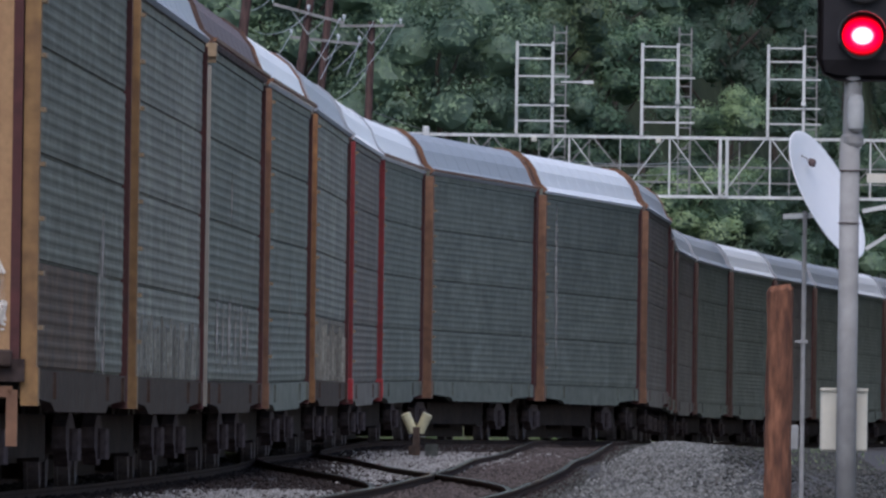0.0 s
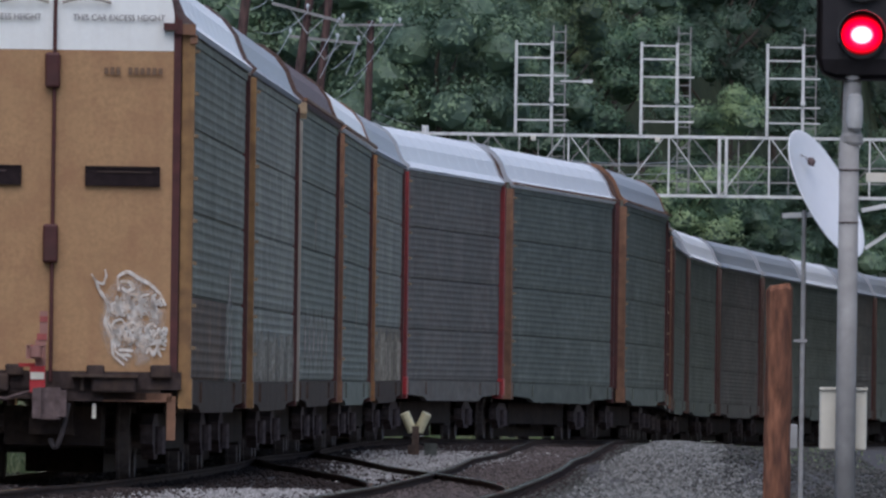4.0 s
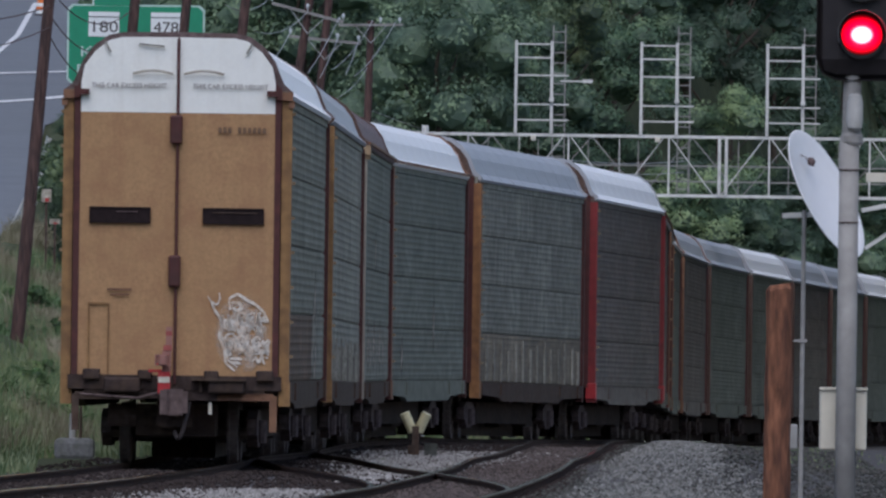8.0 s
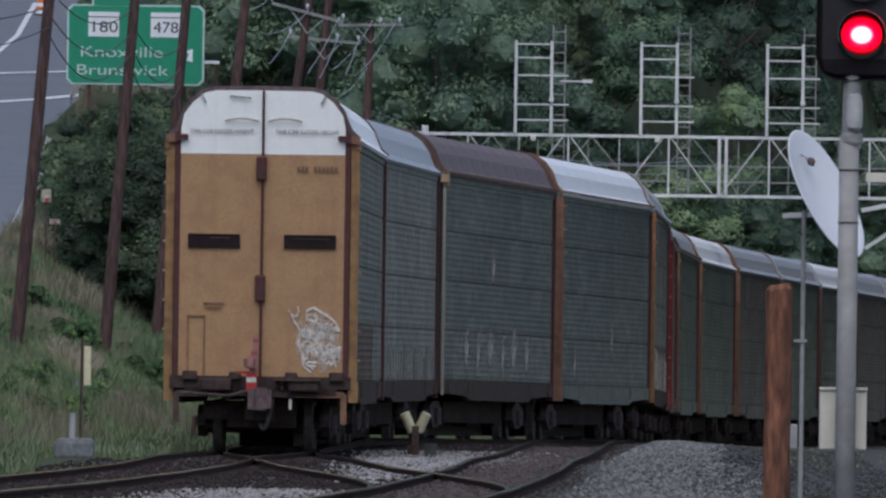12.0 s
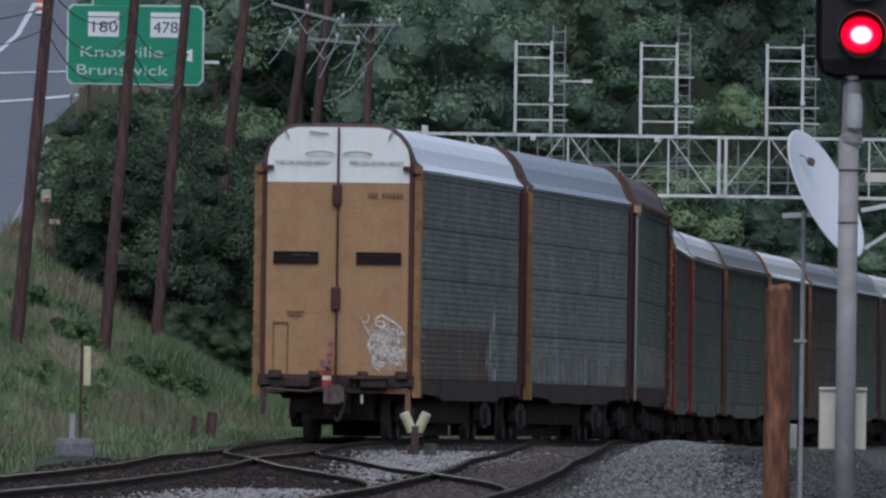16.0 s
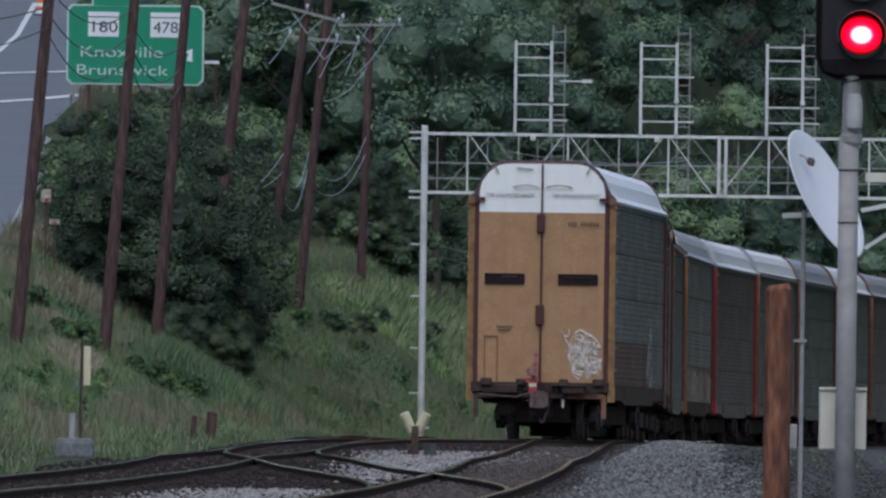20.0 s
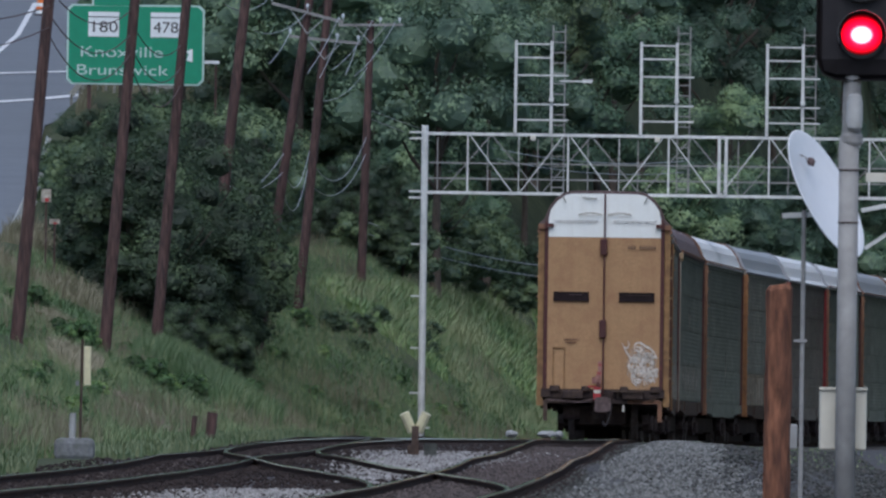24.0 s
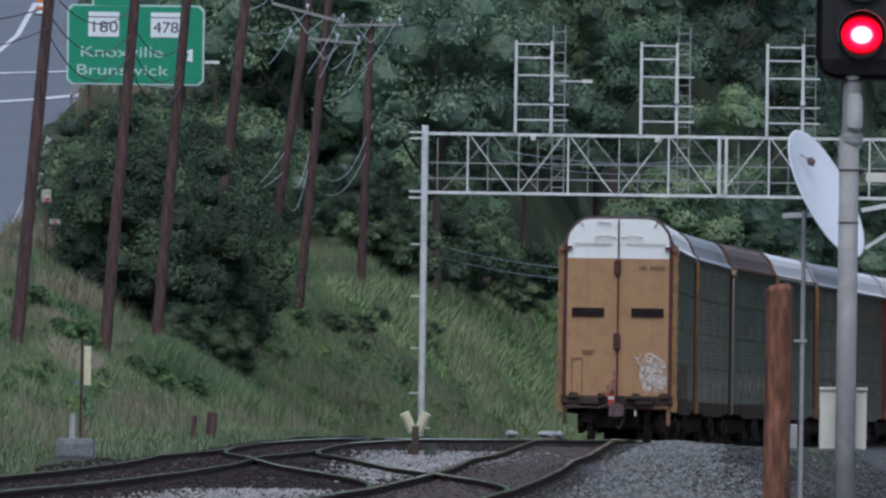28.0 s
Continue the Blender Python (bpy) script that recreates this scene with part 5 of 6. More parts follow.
def guard_rail():
    g = thing("guard_rail", "pale steel guard rail along the road edge", "guard rail")
    pts = [(road_edge(y) + 0.35, y, road_z(y) + 0.62) for y in np.arange(560, 705, 6.0)]
    part("rail_beam", Shape().sweep(pts, [(-0.03, -0.15), (0.03, -0.08), (-0.01, 0), (0.03, 0.08), (-0.03, 0.15), (-0.05, 0)]), galv, g)
    for x, y, z in pts[::1]:
        part("post", cached("grpost", lambda: Shape().box(0, 0, -0.4, 0.12, 0.15, 0.9).mesh("post", galv)), None, g, at=pose(x + 0.08, y, z))
    h = thing("far_guard_rail", "thin dark guard rail behind the road sign", "guard rail")
    pts = [(-15.0 + 0.115 * i, 757.0, ground_z(-15.0 + 0.115 * i, 757.0) + 0.66) for i in range(0, 42, 3)]
    part("rail_beam", Shape().sweep(pts, [(-0.03, -0.12), (0.03, -0.12), (0.03, 0.12), (-0.03, 0.12)]), pale_dust, h)
    for x, y, z in pts:
        part("post", cached("grpost2", lambda: Shape().box(0, 0, -0.4, 0.1, 0.1, 0.8).mesh("post", pale_dust)), None, h, at=pose(x, y + 0.1, z))


guard_rail()


def traffic_drum():
    x, y = -20.95, 976.0
    z = road_z(y)
    d = thing("traffic_drum", "orange and white traffic drum on the road", "traffic drum", pose(x, y, z))
    part("base", Shape().lathe([(0.36, 0.0), (0.36, 0.07), (0.28, 0.09)], 16), black_gap, d)
    for k in range(5):
        r0 = 0.29 - 0.018 * k
        part("band", Shape().lathe([(r0, 0.08 + 0.19 * k), (r0 - 0.012, 0.27 + 0.19 * k)], 16), sign_white if k % 2 == 0 and k < 4 else drum_orange, d)


def edge_marker(x, y, z, w, h, label):
    m = thing("edge_marker", label, "road marker", pose(x, y, 0))
    z0 = ground_z(x, y)
    part("post", Shape().box(0, 0.04, (z0 - 0.3 + z) / 2, 0.05, 0.04, z - z0 + 0.3), pole_wood, m)
    part("plate", Shape().box(0, 0, z, w, 0.02, h), rung_pale, m, "pale reflective plate")
    part("reflector", Shape().box(0.02, -0.014, z - 0.32 * h, w * 0.4, 0.01, h * 0.26), red_plastic, m, "small red reflector")


edge_marker(-10.45, 496, 6.30, 0.26, 0.34, "pale weathered road-edge marker with a red reflector")
edge_marker(-10.22, 496, 5.62, 0.28, 0.14, "small pale road-edge marker in the brush")
drum_orange = material("orange_plastic", (0.75, 0.20, 0.04), 0.5, 0, 0.1, 12, 2, bump=0.0)
traffic_drum()


def road_sign():
    sy = 700.0
    s = thing("road_sign", "large green road sign with white lettering and two route panels", "road sign", pose(-11.515, sy, 14.22))
    w, h = 5.1, 2.98
    rim = [(w / 2 * a - 0.18 * a * (1 - abs(c)), h / 2 * b - 0.18 * b * (1 - abs(d))) for a, b, c, d in ((-1, -1, 1, 0), (-1, -1, 0, 1), (1, -1, 0, 1), (1, -1, 1, 0), (1, 1, 1, 0), (1, 1, 0, 1), (-1, 1, 0, 1), (-1, 1, 1, 0))]
    part("rim", Shape().plate(rim, -0.01, 0.02), sign_faded, s)
    part("panel", Shape().plate([(x * 0.972, z * 0.955) for x, z in rim], -0.03, 0.0), sign_green, s, "green sign face")
    for x, no in ((-1.19, "180"), (1.12, "478")):
        part("route_panel", Shape().box(x, -0.04, 0.75, 1.14, 0.02, 0.92), sign_white, s, "white route number panel")
        part("route_bar", Shape().box(x, -0.055, 1.02, 1.14, 0.008, 0.035), ink, s)
        part("route_number", text_shape(no, 0.58, "route_number", ink, 0.92), None, s, "black route number", pose(x, -0.055, 0.46))
    part("place_name", text_shape("Knoxville", 0.56, "place_name", sign_faded, 3.04, thick=0.012), None, s, "white place name", pose(-0.52, -0.045, -0.46))
    part("place_name", text_shape("Brunswick", 0.56, "place_name", sign_faded, 3.4, thick=0.012), None, s, "white place name", pose(-0.5, -0.045, -1.13))
    part("arrow", Shape().plate([(1.90, -0.55), (2.12, -0.62), (2.12, -0.12), (1.82, -0.24), (1.98, -0.30)], -0.06, -0.04), sign_white, s, "white arrow")
    part("plaque", Shape().box(-0.75, 0.0, 1.62, 1.65, 0.04, 0.36), sign_green, s)
    part("plaque_rim", Shape().box(-0.75, 0.03, 1.62, 1.75, 0.02, 0.44), sign_white, s)
    for x in (-1.7, 1.7):
        part("post", Shape().box(x, 0.12, -3.6, 0.14, 0.14, 7.2), pole_wood, s)
    side = thing("side_sign", "small pale side sign seen on edge", "road sign", pose(-8.7, 702, 13.65))
    part("plate", Shape().box(0, 0, 0, 0.55, 0.03, 0.12), sign_white, side)
    part("post", Shape().box(0.15, 0.06, -3.0, 0.08, 0.08, 6.0), pole_wood, side)


road_sign()


# ---- trees, bushes, grass and stones ----
def crown_mesh(rng, name, mat, rx, ry, rz, clumps, per, leaf):
    """Leaves on many clumps of uneven size spread over a crown; every leaf is a small bent blade."""
    pts, nor, cores = [], [], []
    ball = bmesh.new()
    bmesh.ops.create_icosphere(ball, subdivisions=2, radius=1)
    ball_v = np.array([q.co[:] for q in ball.verts])
    ball_f = [tuple(q.index for q in face.verts) for face in ball.faces]
    ball.free()
    for c in range(clumps):
        u, a = rng.uniform(-0.75, 1), rng.uniform(0, 2 * math.pi)
        k = rng.uniform(0.55, 1.0)
        q = math.sqrt(max(0, 1 - u * u))
        centre = np.array([rx * k * q * math.cos(a), ry * k * q * math.sin(a), rz * (0.05 + 0.95 * u * k)])
        r = rng.uniform(0.18, 0.46) * min(rx, rz)
        d = rng.normal(size=(per, 3))
        d /= np.linalg.norm(d, axis=1)[:, None]
        d[:, 2] = np.where(d[:, 2] < -0.3, -d[:, 2], d[:, 2])
        rad = r * rng.uniform(0.60, 1.12, (per, 1)) * np.array([1.0, 1.0, 0.8])
        pts.append(centre + d * rad)
        nor.append(d)
        # rough solid core of the clump; its colour stands for shade between outer leaves
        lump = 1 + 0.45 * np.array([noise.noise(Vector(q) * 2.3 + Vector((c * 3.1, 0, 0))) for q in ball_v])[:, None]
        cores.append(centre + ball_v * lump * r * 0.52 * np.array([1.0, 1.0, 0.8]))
    p, d = np.concatenate(pts), np.concatenate(nor)
    n = len(p)
    d = d + 0.24 * rng.normal(size=(n, 3)) + np.array([0, 0, 0.30])
    d /= np.linalg.norm(d, axis=1)[:, None]
    t = np.cross(d, rng.normal(size=(n, 3)))
    t /= np.linalg.norm(t, axis=1)[:, None]
    b = np.cross(d, t)
    s = leaf * rng.uniform(0.6, 1.35, (n, 1))
    v = np.stack([p - t * s, p + b * s * 0.55 + d * s * 0.15, p + t * s, p - b * s * 0.55 + d * s * 0.15], 1).reshape(-1, 3)
    faces = np.arange(4 * n).reshape(-1, 4).tolist()
    for q in cores:
        faces += [tuple(i + len(v) for i in f) for f in ball_f]
        v = np.concatenate([v, q])
    me = bpy.data.meshes.new(name)
    me.from_pydata(v.tolist(), [], faces)
    me.materials.append(mat)
    me.materials.append(inner_shade if mat is thicket_leaf else crown_core_tone)
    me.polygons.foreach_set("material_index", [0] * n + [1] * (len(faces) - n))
    me.update()
    return me


def trunk_mesh(rng, h, r, rx, rz):
    sh = Shape()
    bend = [(0.12 * h * rng.uniform(-0.3, 0.3) * (u**2), 0.0) for u in np.linspace(0, 1, 7)]
    n = 9
    for j, u in enumerate(np.linspace(0, 1, 7)):
        k = r * (1.25 - u) if j else r * 1.6
        sh.v += [(bend[j][0] + k * math.cos(2 * math.pi * i / n), k * math.sin(2 * math.pi * i / n), h * u) for i in range(n)]
    sh.f = [(j * n + i, j * n + (i + 1) % n, (j + 1) * n + (i + 1) % n, (j + 1) * n + i) for j in range(6) for i in range(n)]
    for k in range(6):
        u = rng.uniform(0.35, 0.9)
        a = rng.uniform(0, 2 * math.pi)
        p = Vector((bend[int(u * 6)][0], 0, h * u))
        q = p + Vector((math.cos(a) * rx * 0.7, math.sin(a) * rx * 0.7, rz * rng.uniform(0.2, 0.7)))
        mid = p.lerp(q, 0.5) + Vector((0, 0, -0.2))
        sh.beam(p, mid, r * 0.42, n=6).beam(mid, q, r * 0.25, n=6)
    return sh.mesh("trunk", bark)


def make_tree(seed, name, label, mat, h, rx, rz, clumps, per, leaf):
    """A tree whose crown's middle stands at height h; returned at the origin, to be copied."""
    rng = np.random.default_rng(seed)
    t = thing(name, label, "tree" if name == "tree" else "bush")
    part("trunk", trunk_mesh(rng, h + rz * 0.5, 0.16 if name == "tree" else 0.06, rx, rz), bark, t)
    part("crown", crown_mesh(rng, "crown", mat, rx, rx * 0.9, rz, clumps, per, leaf), mat, t, at=pose(0, 0, h))
    return t


KINDS = [make_tree(11 + i, "tree", lab, mat, h, rx, rz, 34, 640, 0.074) for i, (lab, mat, h, rx, rz) in enumerate((
    ("broad dark green tree on the wooded hill", leaf_dark, 6.5, 3.4, 4.6), ("tall green tree with a loose crown", leaf_mid, 7.5, 3.0, 5.4),
    ("yellowish green tree on the hillside", leaf_warm, 6.0, 3.2, 4.2), ("deep green tree in the woods", leaf_cool, 7.0, 3.3, 5.0),
    ("rounded mid-green tree on the hill", leaf_mid, 5.2, 2.8, 3.6), ("dark tall tree in the woods", leaf_dark, 8.2, 3.1, 5.8)))]
BUSHES = [make_tree(41 + i, "bush", lab, mat, h, rx, rz, 40, per, leaf) for i, (lab, mat, h, rx, rz, per, leaf) in enumerate((
    ("dense dark green bush on the bank", thicket_leaf, 1.3, 1.5, 1.5, 620, 0.038), ("leafy mid-green bush on the bank", shrub_leaf, 1.1, 1.4, 1.2, 170, 0.07),
    ("tall dark vine-covered bush on the bank", thicket_leaf, 2.0, 1.7, 2.2, 620, 0.042), ("low bright green weeds on the bank", weed_mat, 0.7, 1.3, 1.0, 130, 0.085),
    ("loose mid-green shrub below the road", shrub_leaf, 1.6, 1.6, 1.9, 380, 0.05)))]
rng = random.Random(8)
spots = []
# woods: rows up the hill, the front row along the foot of the slope
for y in (668, 690, 712, 736, 762, 792, 826, 864, 905, 950, 1000, 1050):
    half = 0.0236 * y + 5
    x = -half
    while x < half:
        x += rng.uniform(2.0, 3.6)
        yy = y + rng.uniform(-9, 9)
        d = track_a(yy) - x
        if d < (9.2 if x < 7 else 4.8) or x < road_edge(yy) + 2.5:
            continue
        if yy < 705 and x < -1.0:
            continue
        if yy < 712 and x < -5.5:
            continue
        spots.append((x, yy, rng.choice((0, 3, 5, 5, 1)) if yy > 780 and x > 3 else rng.randrange(6), rng.uniform(0.75, 1.15)))
first = set()
for x, y, k, s in spots:
    m = pose(x, y, ground_z(x, y) - 0.25, 0, 0, rng.uniform(0, 360)) @ Matrix.Diagonal((s, s, s * rng.uniform(0.9, 1.15), 1))
    if k in first:
        ob = copy_thing(KINDS[k], m)
        ob.scale = (s, s, s)
    else:
        KINDS[k].matrix_basis = m
        first.add(k)
for k in set(range(6)) - first:
    KINDS[k].matrix_basis = pose(-30 + 9 * k, 1000, ground_z(-30 + 9 * k, 1000))
# unseen trees added round the camera to cut skylight on the near stretch
for i in range(26):
    y = -30 + 11 * i + rng.uniform(-4, 4)
    x = (-1 if i % 2 else 1) * (13.5 + rng.uniform(0, 4)) if y > 12 else rng.uniform(-24, 24)
    s = rng.uniform(1.0, 1.3)
    copy_thing(KINDS[rng.randrange(6)], pose(x, y if y > 12 else -25.0 - i * 3, ground_z(x, 60) - 0.2 if y < 60 else min(0.0, ground_z(x, y)) - 0.2, 0, 0, rng.uniform(0, 360))).scale = (s, s, s)
# tree rows added past the edge of the view, to shade the far cars
for i in range(64):
    y = 430 + 5.6 * i + rng.uniform(-3, 3)
    s = rng.uniform(1.2, 1.7)
    x = max(0.0236 * y + 2.5 + 3.6 * s, track_b(y) + 8) + rng.uniform(0, 3)
    copy_thing(KINDS[rng.randrange(6)], pose(x, y, ground_z(x, y) - 0.2, 0, 0, rng.uniform(0, 360))).scale = (s, s, s)
# the dark thicket before the road and shrubs down the bank
bush_spots = []
for i in range(30):
    y = rng.uniform(500, 560)
    x = rng.uniform(-9.1, -6.3)
    bush_spots.append((x, y, rng.choice((0, 2, 2, 0)), rng.uniform(0.95, 1.35) * (1.0 if x > -8.4 else 0.8)))
for i in range(9):
    bush_spots.append((rng.uniform(-10.5, -9.0), rng.uniform(532, 562), rng.choice((0, 2)), rng.uniform(0.5, 0.7)))
for i in range(16):
    # the skirt of the thicket, down to the grass
    y = rng.uniform(496, 520)
    bush_spots.append((rng.uniform(-7.6, -5.75), y, 0, rng.uniform(0.45, 0.75)))
for i in range(26):
    y = rng.uniform(640, 700)
    x = rng.uniform(-0.2, 9.0)
    if track_a(y) - x > 8.4:
        bush_spots.append((x, y, rng.choice((1, 1, 4)), rng.uniform(0.6, 1.2)))
for i in range(22):
    y = rng.uniform(655, 700)
    bush_spots.append((rng.uniform(-8.0, -0.5), y, rng.choice((0, 1, 1, 2)), rng.uniform(0.6, 1.0)))
for i in range(12):
    y = rng.uniform(560, 600)
    bush_spots.append((rng.uniform(-7.2, -5.6), y, rng.choice((1, 1, 2)), rng.uniform(0.6, 0.9)))
for i in range(8):
    y = rng.uniform(420, 470)
    bush_spots.append((track_a(y) - rng.uniform(4.2, 8.5), y, 3, rng.uniform(0.3, 0.6)))
for i in range(44):
    y = rng.uniform(672, 722)
    x = rng.uniform(-3.5, 9.5)
    if track_a(y) - x > 8.8:
        bush_spots.append((x, y, rng.choice((4, 1, 1)), rng.uniform(0.8, 1.3)))
for i in range(16):
    bush_spots.append((rng.uniform(-13.0, -9.0), rng.uniform(600, 680), rng.choice((4, 4, 1)), rng.uniform(0.7, 1.05)))
for i in range(26):
    bush_spots.append((rng.uniform(-10.8, -5.6), rng.uniform(610, 690), rng.choice((4, 4, 1)), rng.uniform(0.9, 1.3)))
for i in range(42):
    y = rng.uniform(330, 640)
    d = rng.uniform(3.8, 9.0)
    if track_a(y) - d > -9.5:
        bush_spots.append((track_a(y) - d, y, rng.choice((3, 3, 3)), rng.uniform(0.16, 0.38)))
for i in range(36):
    y = rng.uniform(300, 560)
    d = rng.uniform(3.2, 8.0)
    bush_spots.append((track_a(y) - d, y, rng.choice((3, 3, 3)), rng.uniform(0.12, 0.30)))
for i in range(18):
    bush_spots.append((rng.uniform(-8.6, -5.0), rng.uniform(706, 728), rng.choice((4, 1)), rng.uniform(1.1, 1.6)))
for i in range(12):
    # shrubs along the upper edge of the open bank
    y = rng.uniform(585, 660)
    bush_spots.append((track_a(y) - rng.uniform(5.2, 8.6), y, 1, rng.uniform(0.18, 0.36)))
for i in range(34):
    # brush behind the line where it curves away
    y = rng.uniform(705, 800)
    x = track_a(y) - rng.uniform(4.6, 9.0)
    if x > 7.0:
        bush_spots.append((x, y, rng.choice((1, 4, 4)), rng.uniform(0.8, 1.4)))
bush_spots += [(-2.0, 190, 3, 0.09), (-2.07, 191, 3, 0.07), (-0.93, 300, 3, 0.11), (-1.02, 301, 3, 0.09)]
first = set()
for x, y, k, s in bush_spots:
    m = pose(x, y, ground_z(x, y) - 0.15, 0, 0, rng.uniform(0, 360))
    if k in first:
        ob = copy_thing(BUSHES[k], m)
    else:
        ob = BUSHES[k]
        ob.matrix_basis = m
        first.add(k)
    ob.scale = (s, s, s)


def grass_stuff(name, label, mat, count, seed, place, low, high, lean, width, gaps=-0.5):
    """Many thin bent blades, joined: each has three points to its side and a tip."""
    r = np.random.default_rng(seed)
    v, f = [], []
    for i in range(count):
        x, y = place(r)
        while noise.noise((x * 0.6, y * 0.045, seed)) < gaps * r.uniform() or (-0.0215 < x / y < -0.0175 and y < 291):
            x, y = place(r)
        z = ground_z(x, y) - 0.03
        h = r.uniform(low, high)
        a = r.uniform(0, 2 * math.pi)
        b = r.uniform(0.3, 1.0) * lean * h
        dx, dy = b * math.cos(a), b * math.sin(a)
        w = width * r.uniform(0.6, 1.4)
        k = len(v)
        v += [(x - w, y, z), (x + w, y, z), (x + w * 0.8 + dx * 0.35, y + dy * 0.35, z + h * 0.6), (x - w * 0.8 + dx * 0.35, y + dy * 0.35, z + h * 0.6), (x + dx, y + dy, z + h)]
        f += [(k, k + 1, k + 2, k + 3), (k + 3, k + 2, k + 4)]
    me = bpy.data.meshes.new(name)
    me.from_pydata(v, [], f)
    me.materials.append(mat)
    me.update()
    return tagged(new(name, me), label, "grass", kind="stuff")


def on_bank(r):
    y = r.uniform(255, 670)
    return track_a(y) - r.uniform(2.75, 3.4 + 7.5 * smooth01((y - 240) / 160) + 4.0 * smooth01((y - 560) / 60)), y


def on_far_bank(r):
    y = r.uniform(610, 775)
    return track_a(y) - r.uniform(2.75, 10.0), y


def on_near_bank(r):
    y = r.uniform(190, 440)
    return track_a(y) - r.uniform(1.5, 5.0), y


grass_stuff("tall_grass", "tall green and straw-coloured grass on the bank", grass_mat, 90000, 5, on_bank, 0.10, 0.48, 0.6, 0.0055, -0.35)
grass_stuff("upper_bank_grass", "soft green grass and low brush high on the bank", grass_mat, 52000, 15, on_far_bank, 0.2, 0.75, 0.7, 0.012, -0.2)
grass_stuff("bank_brush", "low broad-leaved brush high on the bank", weed_mat, 30000, 16, on_far_bank, 0.2, 0.6, 0.9, 0.022, 0.0)
grass_stuff("straw_grass", "pale dry grass stalks on the bank", straw_mat, 11000, 9, on_bank, 0.3, 0.8, 0.35, 0.005, 0.35)
grass_stuff("dry_clump", "pale dry grass on the high bank", straw_mat, 9000, 10, lambda r: (r.uniform(-12.0, -8.6), r.uniform(470, 530)) if r.uniform() < 0.5 else (r.uniform(-14.5, -9.0), r.uniform(690, 770)), 0.2, 0.7, 0.5, 0.012, 0.2)
grass_stuff("bank_weeds", "broad-leaved green weeds on the bank", weed_mat, 95000, 6, on_bank, 0.05, 0.26, 1.1, 0.013, -0.25)
grass_stuff("dry_bank_grass", "dry straw-coloured grass high on the near bank", straw_mat, 8000, 14, lambda r: (r.uniform(-9.8, -7.4), r.uniform(392, 440)), 0.15, 0.6, 0.6, 0.009, 0.1)


def dead_strip(r):
    u = r.uniform()
    return -5.15 - 1.5 * u + 0.16 * r.normal(), 372 + 26 * u + 2 * r.normal()


grass_stuff("weed_stand", "tall soft green weeds before the thicket", grass_mat, 30000, 12, lambda r: (r.uniform(-7.1, -4.0), r.uniform(436, 474)), 0.30, 0.95, 0.45, 0.010, -0.1)
grass_stuff("dead_grass", "pinkish dead grass along a bare strip", dead_mat, 7000, 13, dead_strip, 0.05, 0.26, 0.8, 0.008, -0.5)
# the verge's shade is in the blade colour
grass_stuff("verge_grass", "short green grass beside the track", shaded_grass_mat, 26000, 7, on_near_bank, 0.08, 0.30, 0.5, 0.012)


def stone_stuff(name, label, mat, count, seed, place, low, high):
    r = np.random.default_rng(seed)
    base = np.array([(1, 0, 0), (0, 1, 0), (-1, 0, 0), (0, -1, 0), (0, 0, 1), (0, 0, -1)], float)
    tri = [(0, 1, 4), (1, 2, 4), (2, 3, 4), (3, 0, 4), (1, 0, 5), (2, 1, 5), (3, 2, 5), (0, 3, 5)]
    v, f = [], []
    for i in range(count):
        x, y = place(r)
        s = r.uniform(low, high)
        q = base * (s * r.uniform(0.6, 1.3, (6, 1))) * np.array([1, 1, 0.75])
        a = r.uniform(0, 6.3)
        c, n = math.cos(a), math.sin(a)
        z = ground_z(x, y) + s * r.uniform(0.0, 0.9)
        k = len(v)
        v += [(x + c * p[0] - n * p[1], y + n * p[0] + c * p[1], z + p[2]) for p in q]
        f += [(k + a2, k + b2, k + c2) for a2, b2, c2 in tri]
    me = bpy.data.meshes.new(name)
    me.from_pydata(v, [], f)
    me.materials.append(mat)
    me.update()
    return tagged(new(name, me), label, "ballast", kind="stuff")


def between(r):
    y = 165 + 260 * r.uniform() ** 1.4
    return r.uniform(track_a(y) - 2.0, track_b(y) - 0.75), y


def on_heap(r):
    y = 165 + 290 * r.uniform() ** 1.2
    return track_b(y) + 0.9 + r.uniform(0, 4.6), y


def pale_patch(r):
    if r.uniform() < 0.62:
        y = min(335.0, max(235.0, 292 + 24 * r.normal()))
        return -0.35 + 0.012 * (y - 292) + 0.5 * r.normal() * (y - 215) / 80, y
    y = r.uniform(176, 214)
    return -2.15 + 0.012 * (y - 195) + 0.40 * r.normal(), y


def tipped(r):
    y = r.uniform(168, 318)
    return track_b(y) + 1.15 + (r.uniform() + r.uniform()) * (0.95 if y > 245 else 1.25), y


def in_track(r):
    y = 170 + 190 * r.uniform() ** 1.2
    f = track_b if r.uniform() < 0.93 else track_a
    return f(y) + r.uniform(-0.68, 0.68), y


def by_rails(r):
    y = 165 + 230 * r.uniform() ** 1.4
    f = (track_a, track_b, near_crossover_x if y < 325 else path_x)[int(r.integers(0, 3))]
    return f(y) + (0.755 if r.uniform() < 0.5 else -0.755) + (0.07 + 0.25 * r.uniform()) * (1 if r.uniform() < 0.5 else -1), y


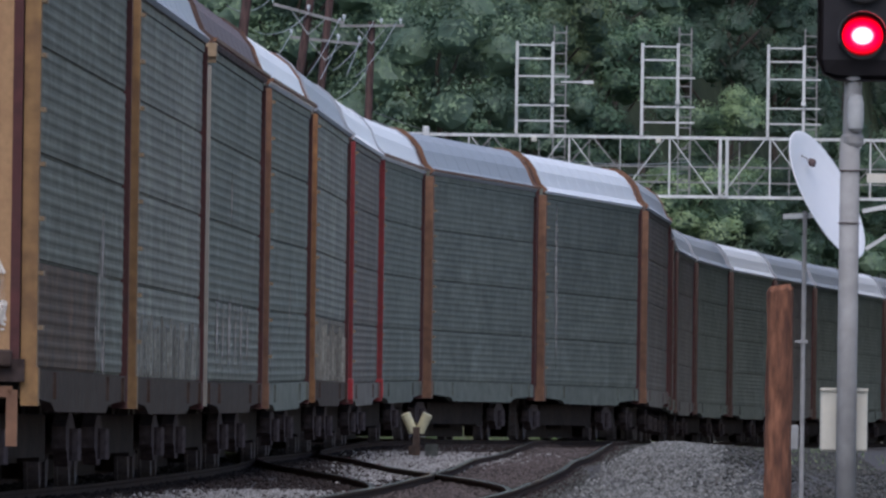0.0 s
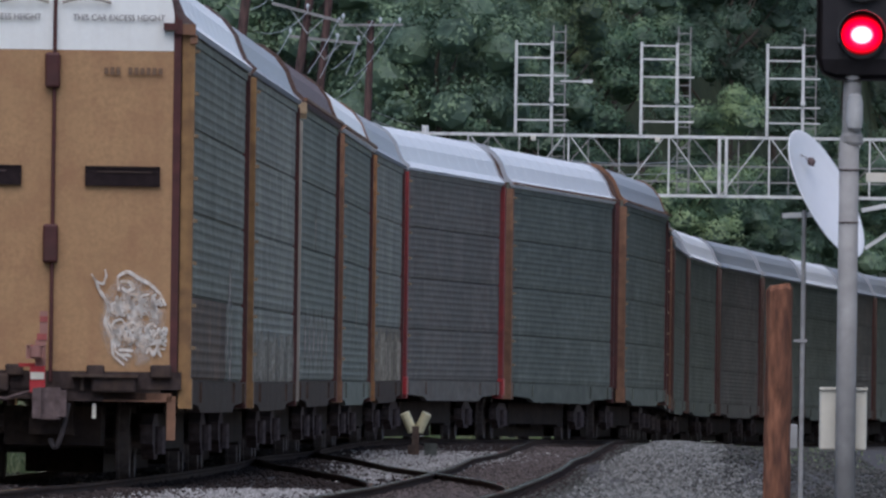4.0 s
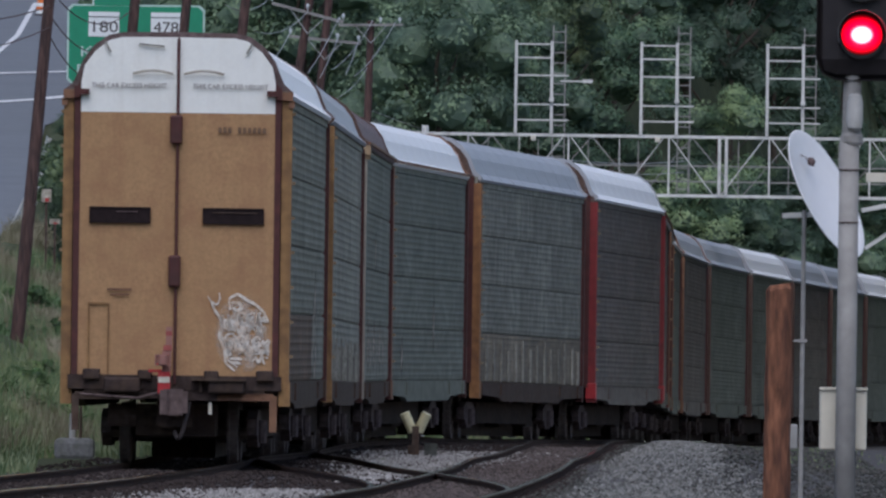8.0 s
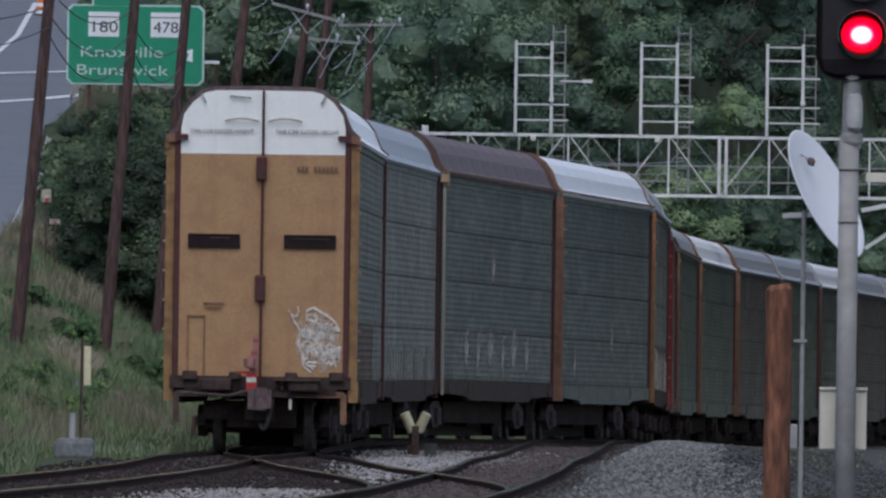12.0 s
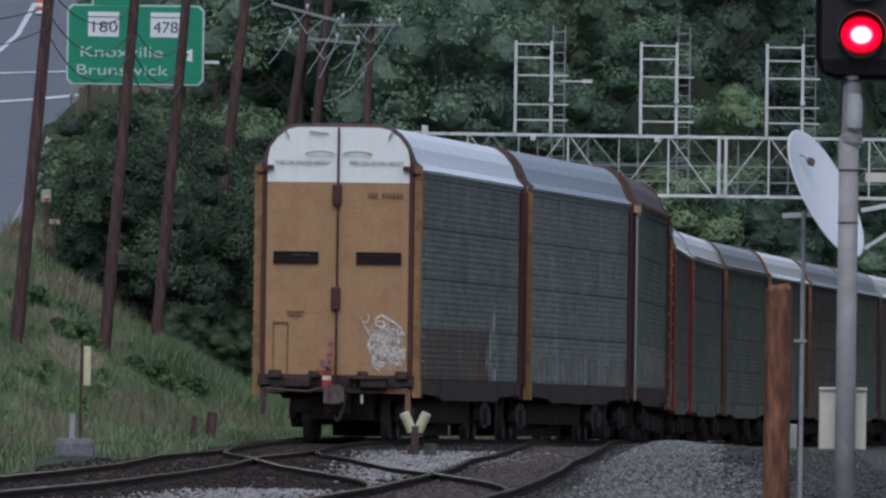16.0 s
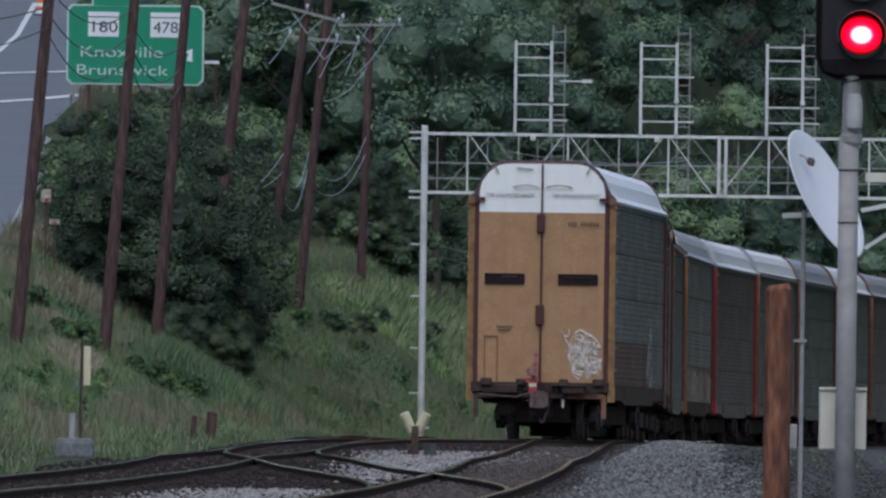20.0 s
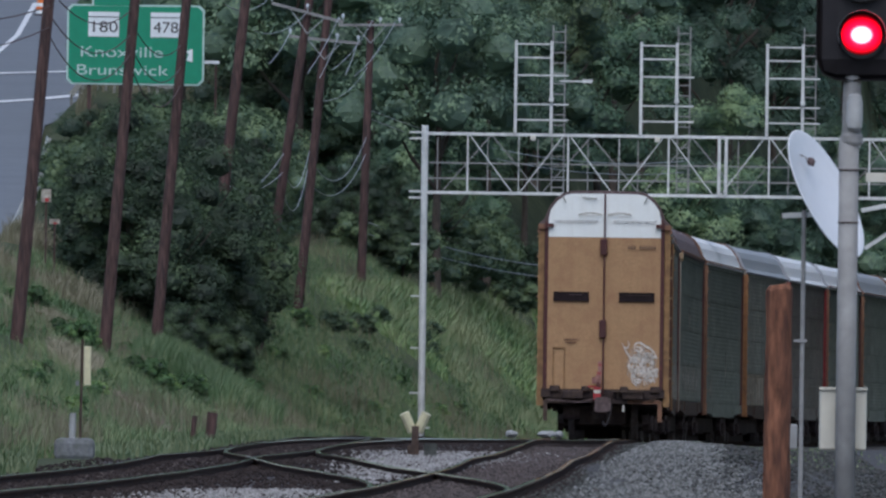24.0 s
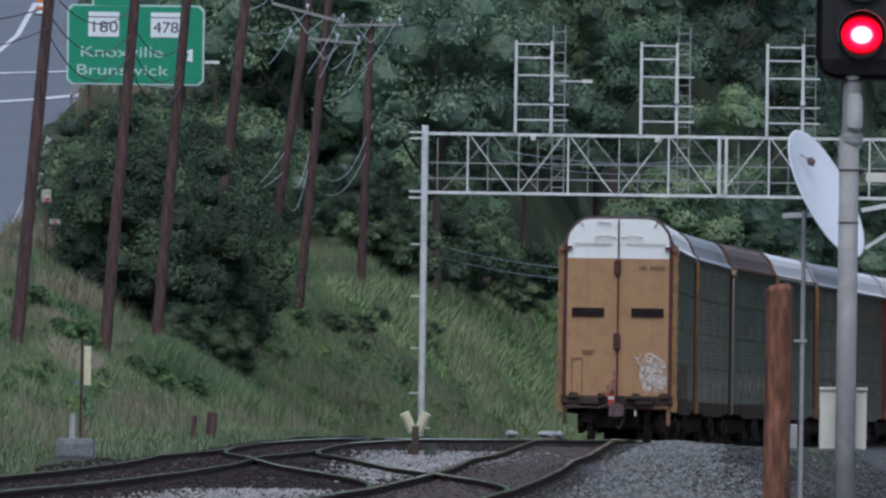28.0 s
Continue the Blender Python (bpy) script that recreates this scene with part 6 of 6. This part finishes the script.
stone_stuff("oily_ballast", "brown oily ballast stones between the rails", stone_brown, 22000, 21, between, 0.015, 0.035)
stone_stuff("grey_ballast", "loose grey ballast stones beside the track", stone_grey, 30000, 22, on_heap, 0.012, 0.034)
stone_stuff("rail_side_ballast", "dark ballast stones heaped against the rails", stone_brown, 20000, 24, by_rails, 0.012, 0.030)
stone_stuff("heap_ballast", "pale grey ballast tipped in a heap beside the track", stone_heap, 34000, 25, tipped, 0.014, 0.034)
stone_stuff("dusty_ballast", "dusty brown ballast between the rails", stone_dusty, 20000, 26, in_track, 0.012, 0.030)
grass_stuff("yard_weeds", "low sparse weeds in the gravel beside the track", grass_mat, 700, 27, lambda r: (track_b(350) + r.uniform(2.2, 6.0), r.uniform(300, 430)), 0.03, 0.12, 0.6, 0.012)
stone_stuff("fresh_ballast", "pale new ballast in patches between the tracks", stone_pale, 30000, 23, pale_patch, 0.014, 0.032)


# ---- motion ----
def motions():
    """The train draws away at an even speed; wheels turn; the marker lamp's lens swings round to flash."""
    times = [0.5 * i for i in range(57)]
    for k, (car, wheels) in enumerate(TRAIN):
        rows = []
        for t in times:
            s = path_at_y(165.96 + SPEED * t) + HALF + k * PITCH
            (xa, ya), (xb, yb) = on_path(s - 9.6), on_path(s + 9.6)
            za, zb = rail_z(ya), rail_z(yb)
            rows.append((t, pose((xa + xb) / 2, (ya + yb) / 2, (za + zb) / 2, math.degrees(math.atan2(zb - za, 19.2)), 0, -math.degrees(math.atan2(xb - xa, yb - ya)))))
        walk(car, rows)
        if k < 3:
            spin = [(0.05 * i, -math.degrees(SPEED * 0.05 * i / 0.42)) for i in range(561)]
            for w in wheels:
                y, z = w.location.y, w.location.z
                walk(w, [(t, pose(0, y, z, a)) for t, a in spin])
    # short flashes, a little over a second apart
    at = MARKER_LENS.location.copy()
    rows = [(0.0, pose(*at))]
    starts = [16.84 + 1.318 * i for i in range(-12, 9)]
    for s in starts:
        if abs(s - 8.95) < 0.05:
            s = 9.09
        if s < 0.2 or s > 27.75:
            continue
        for dt, a in ((-0.067, 0), (-0.033, 85), (0.0, 170), (0.033, 180), (0.2, 180), (0.233, 268), (0.267, 350), (0.3, 360)):
            rows.append((s + dt, pose(*at, 0, 0, a)))
    rows.append((28.0, pose(*at)))
    walk(MARKER_LENS, rows)


motions()
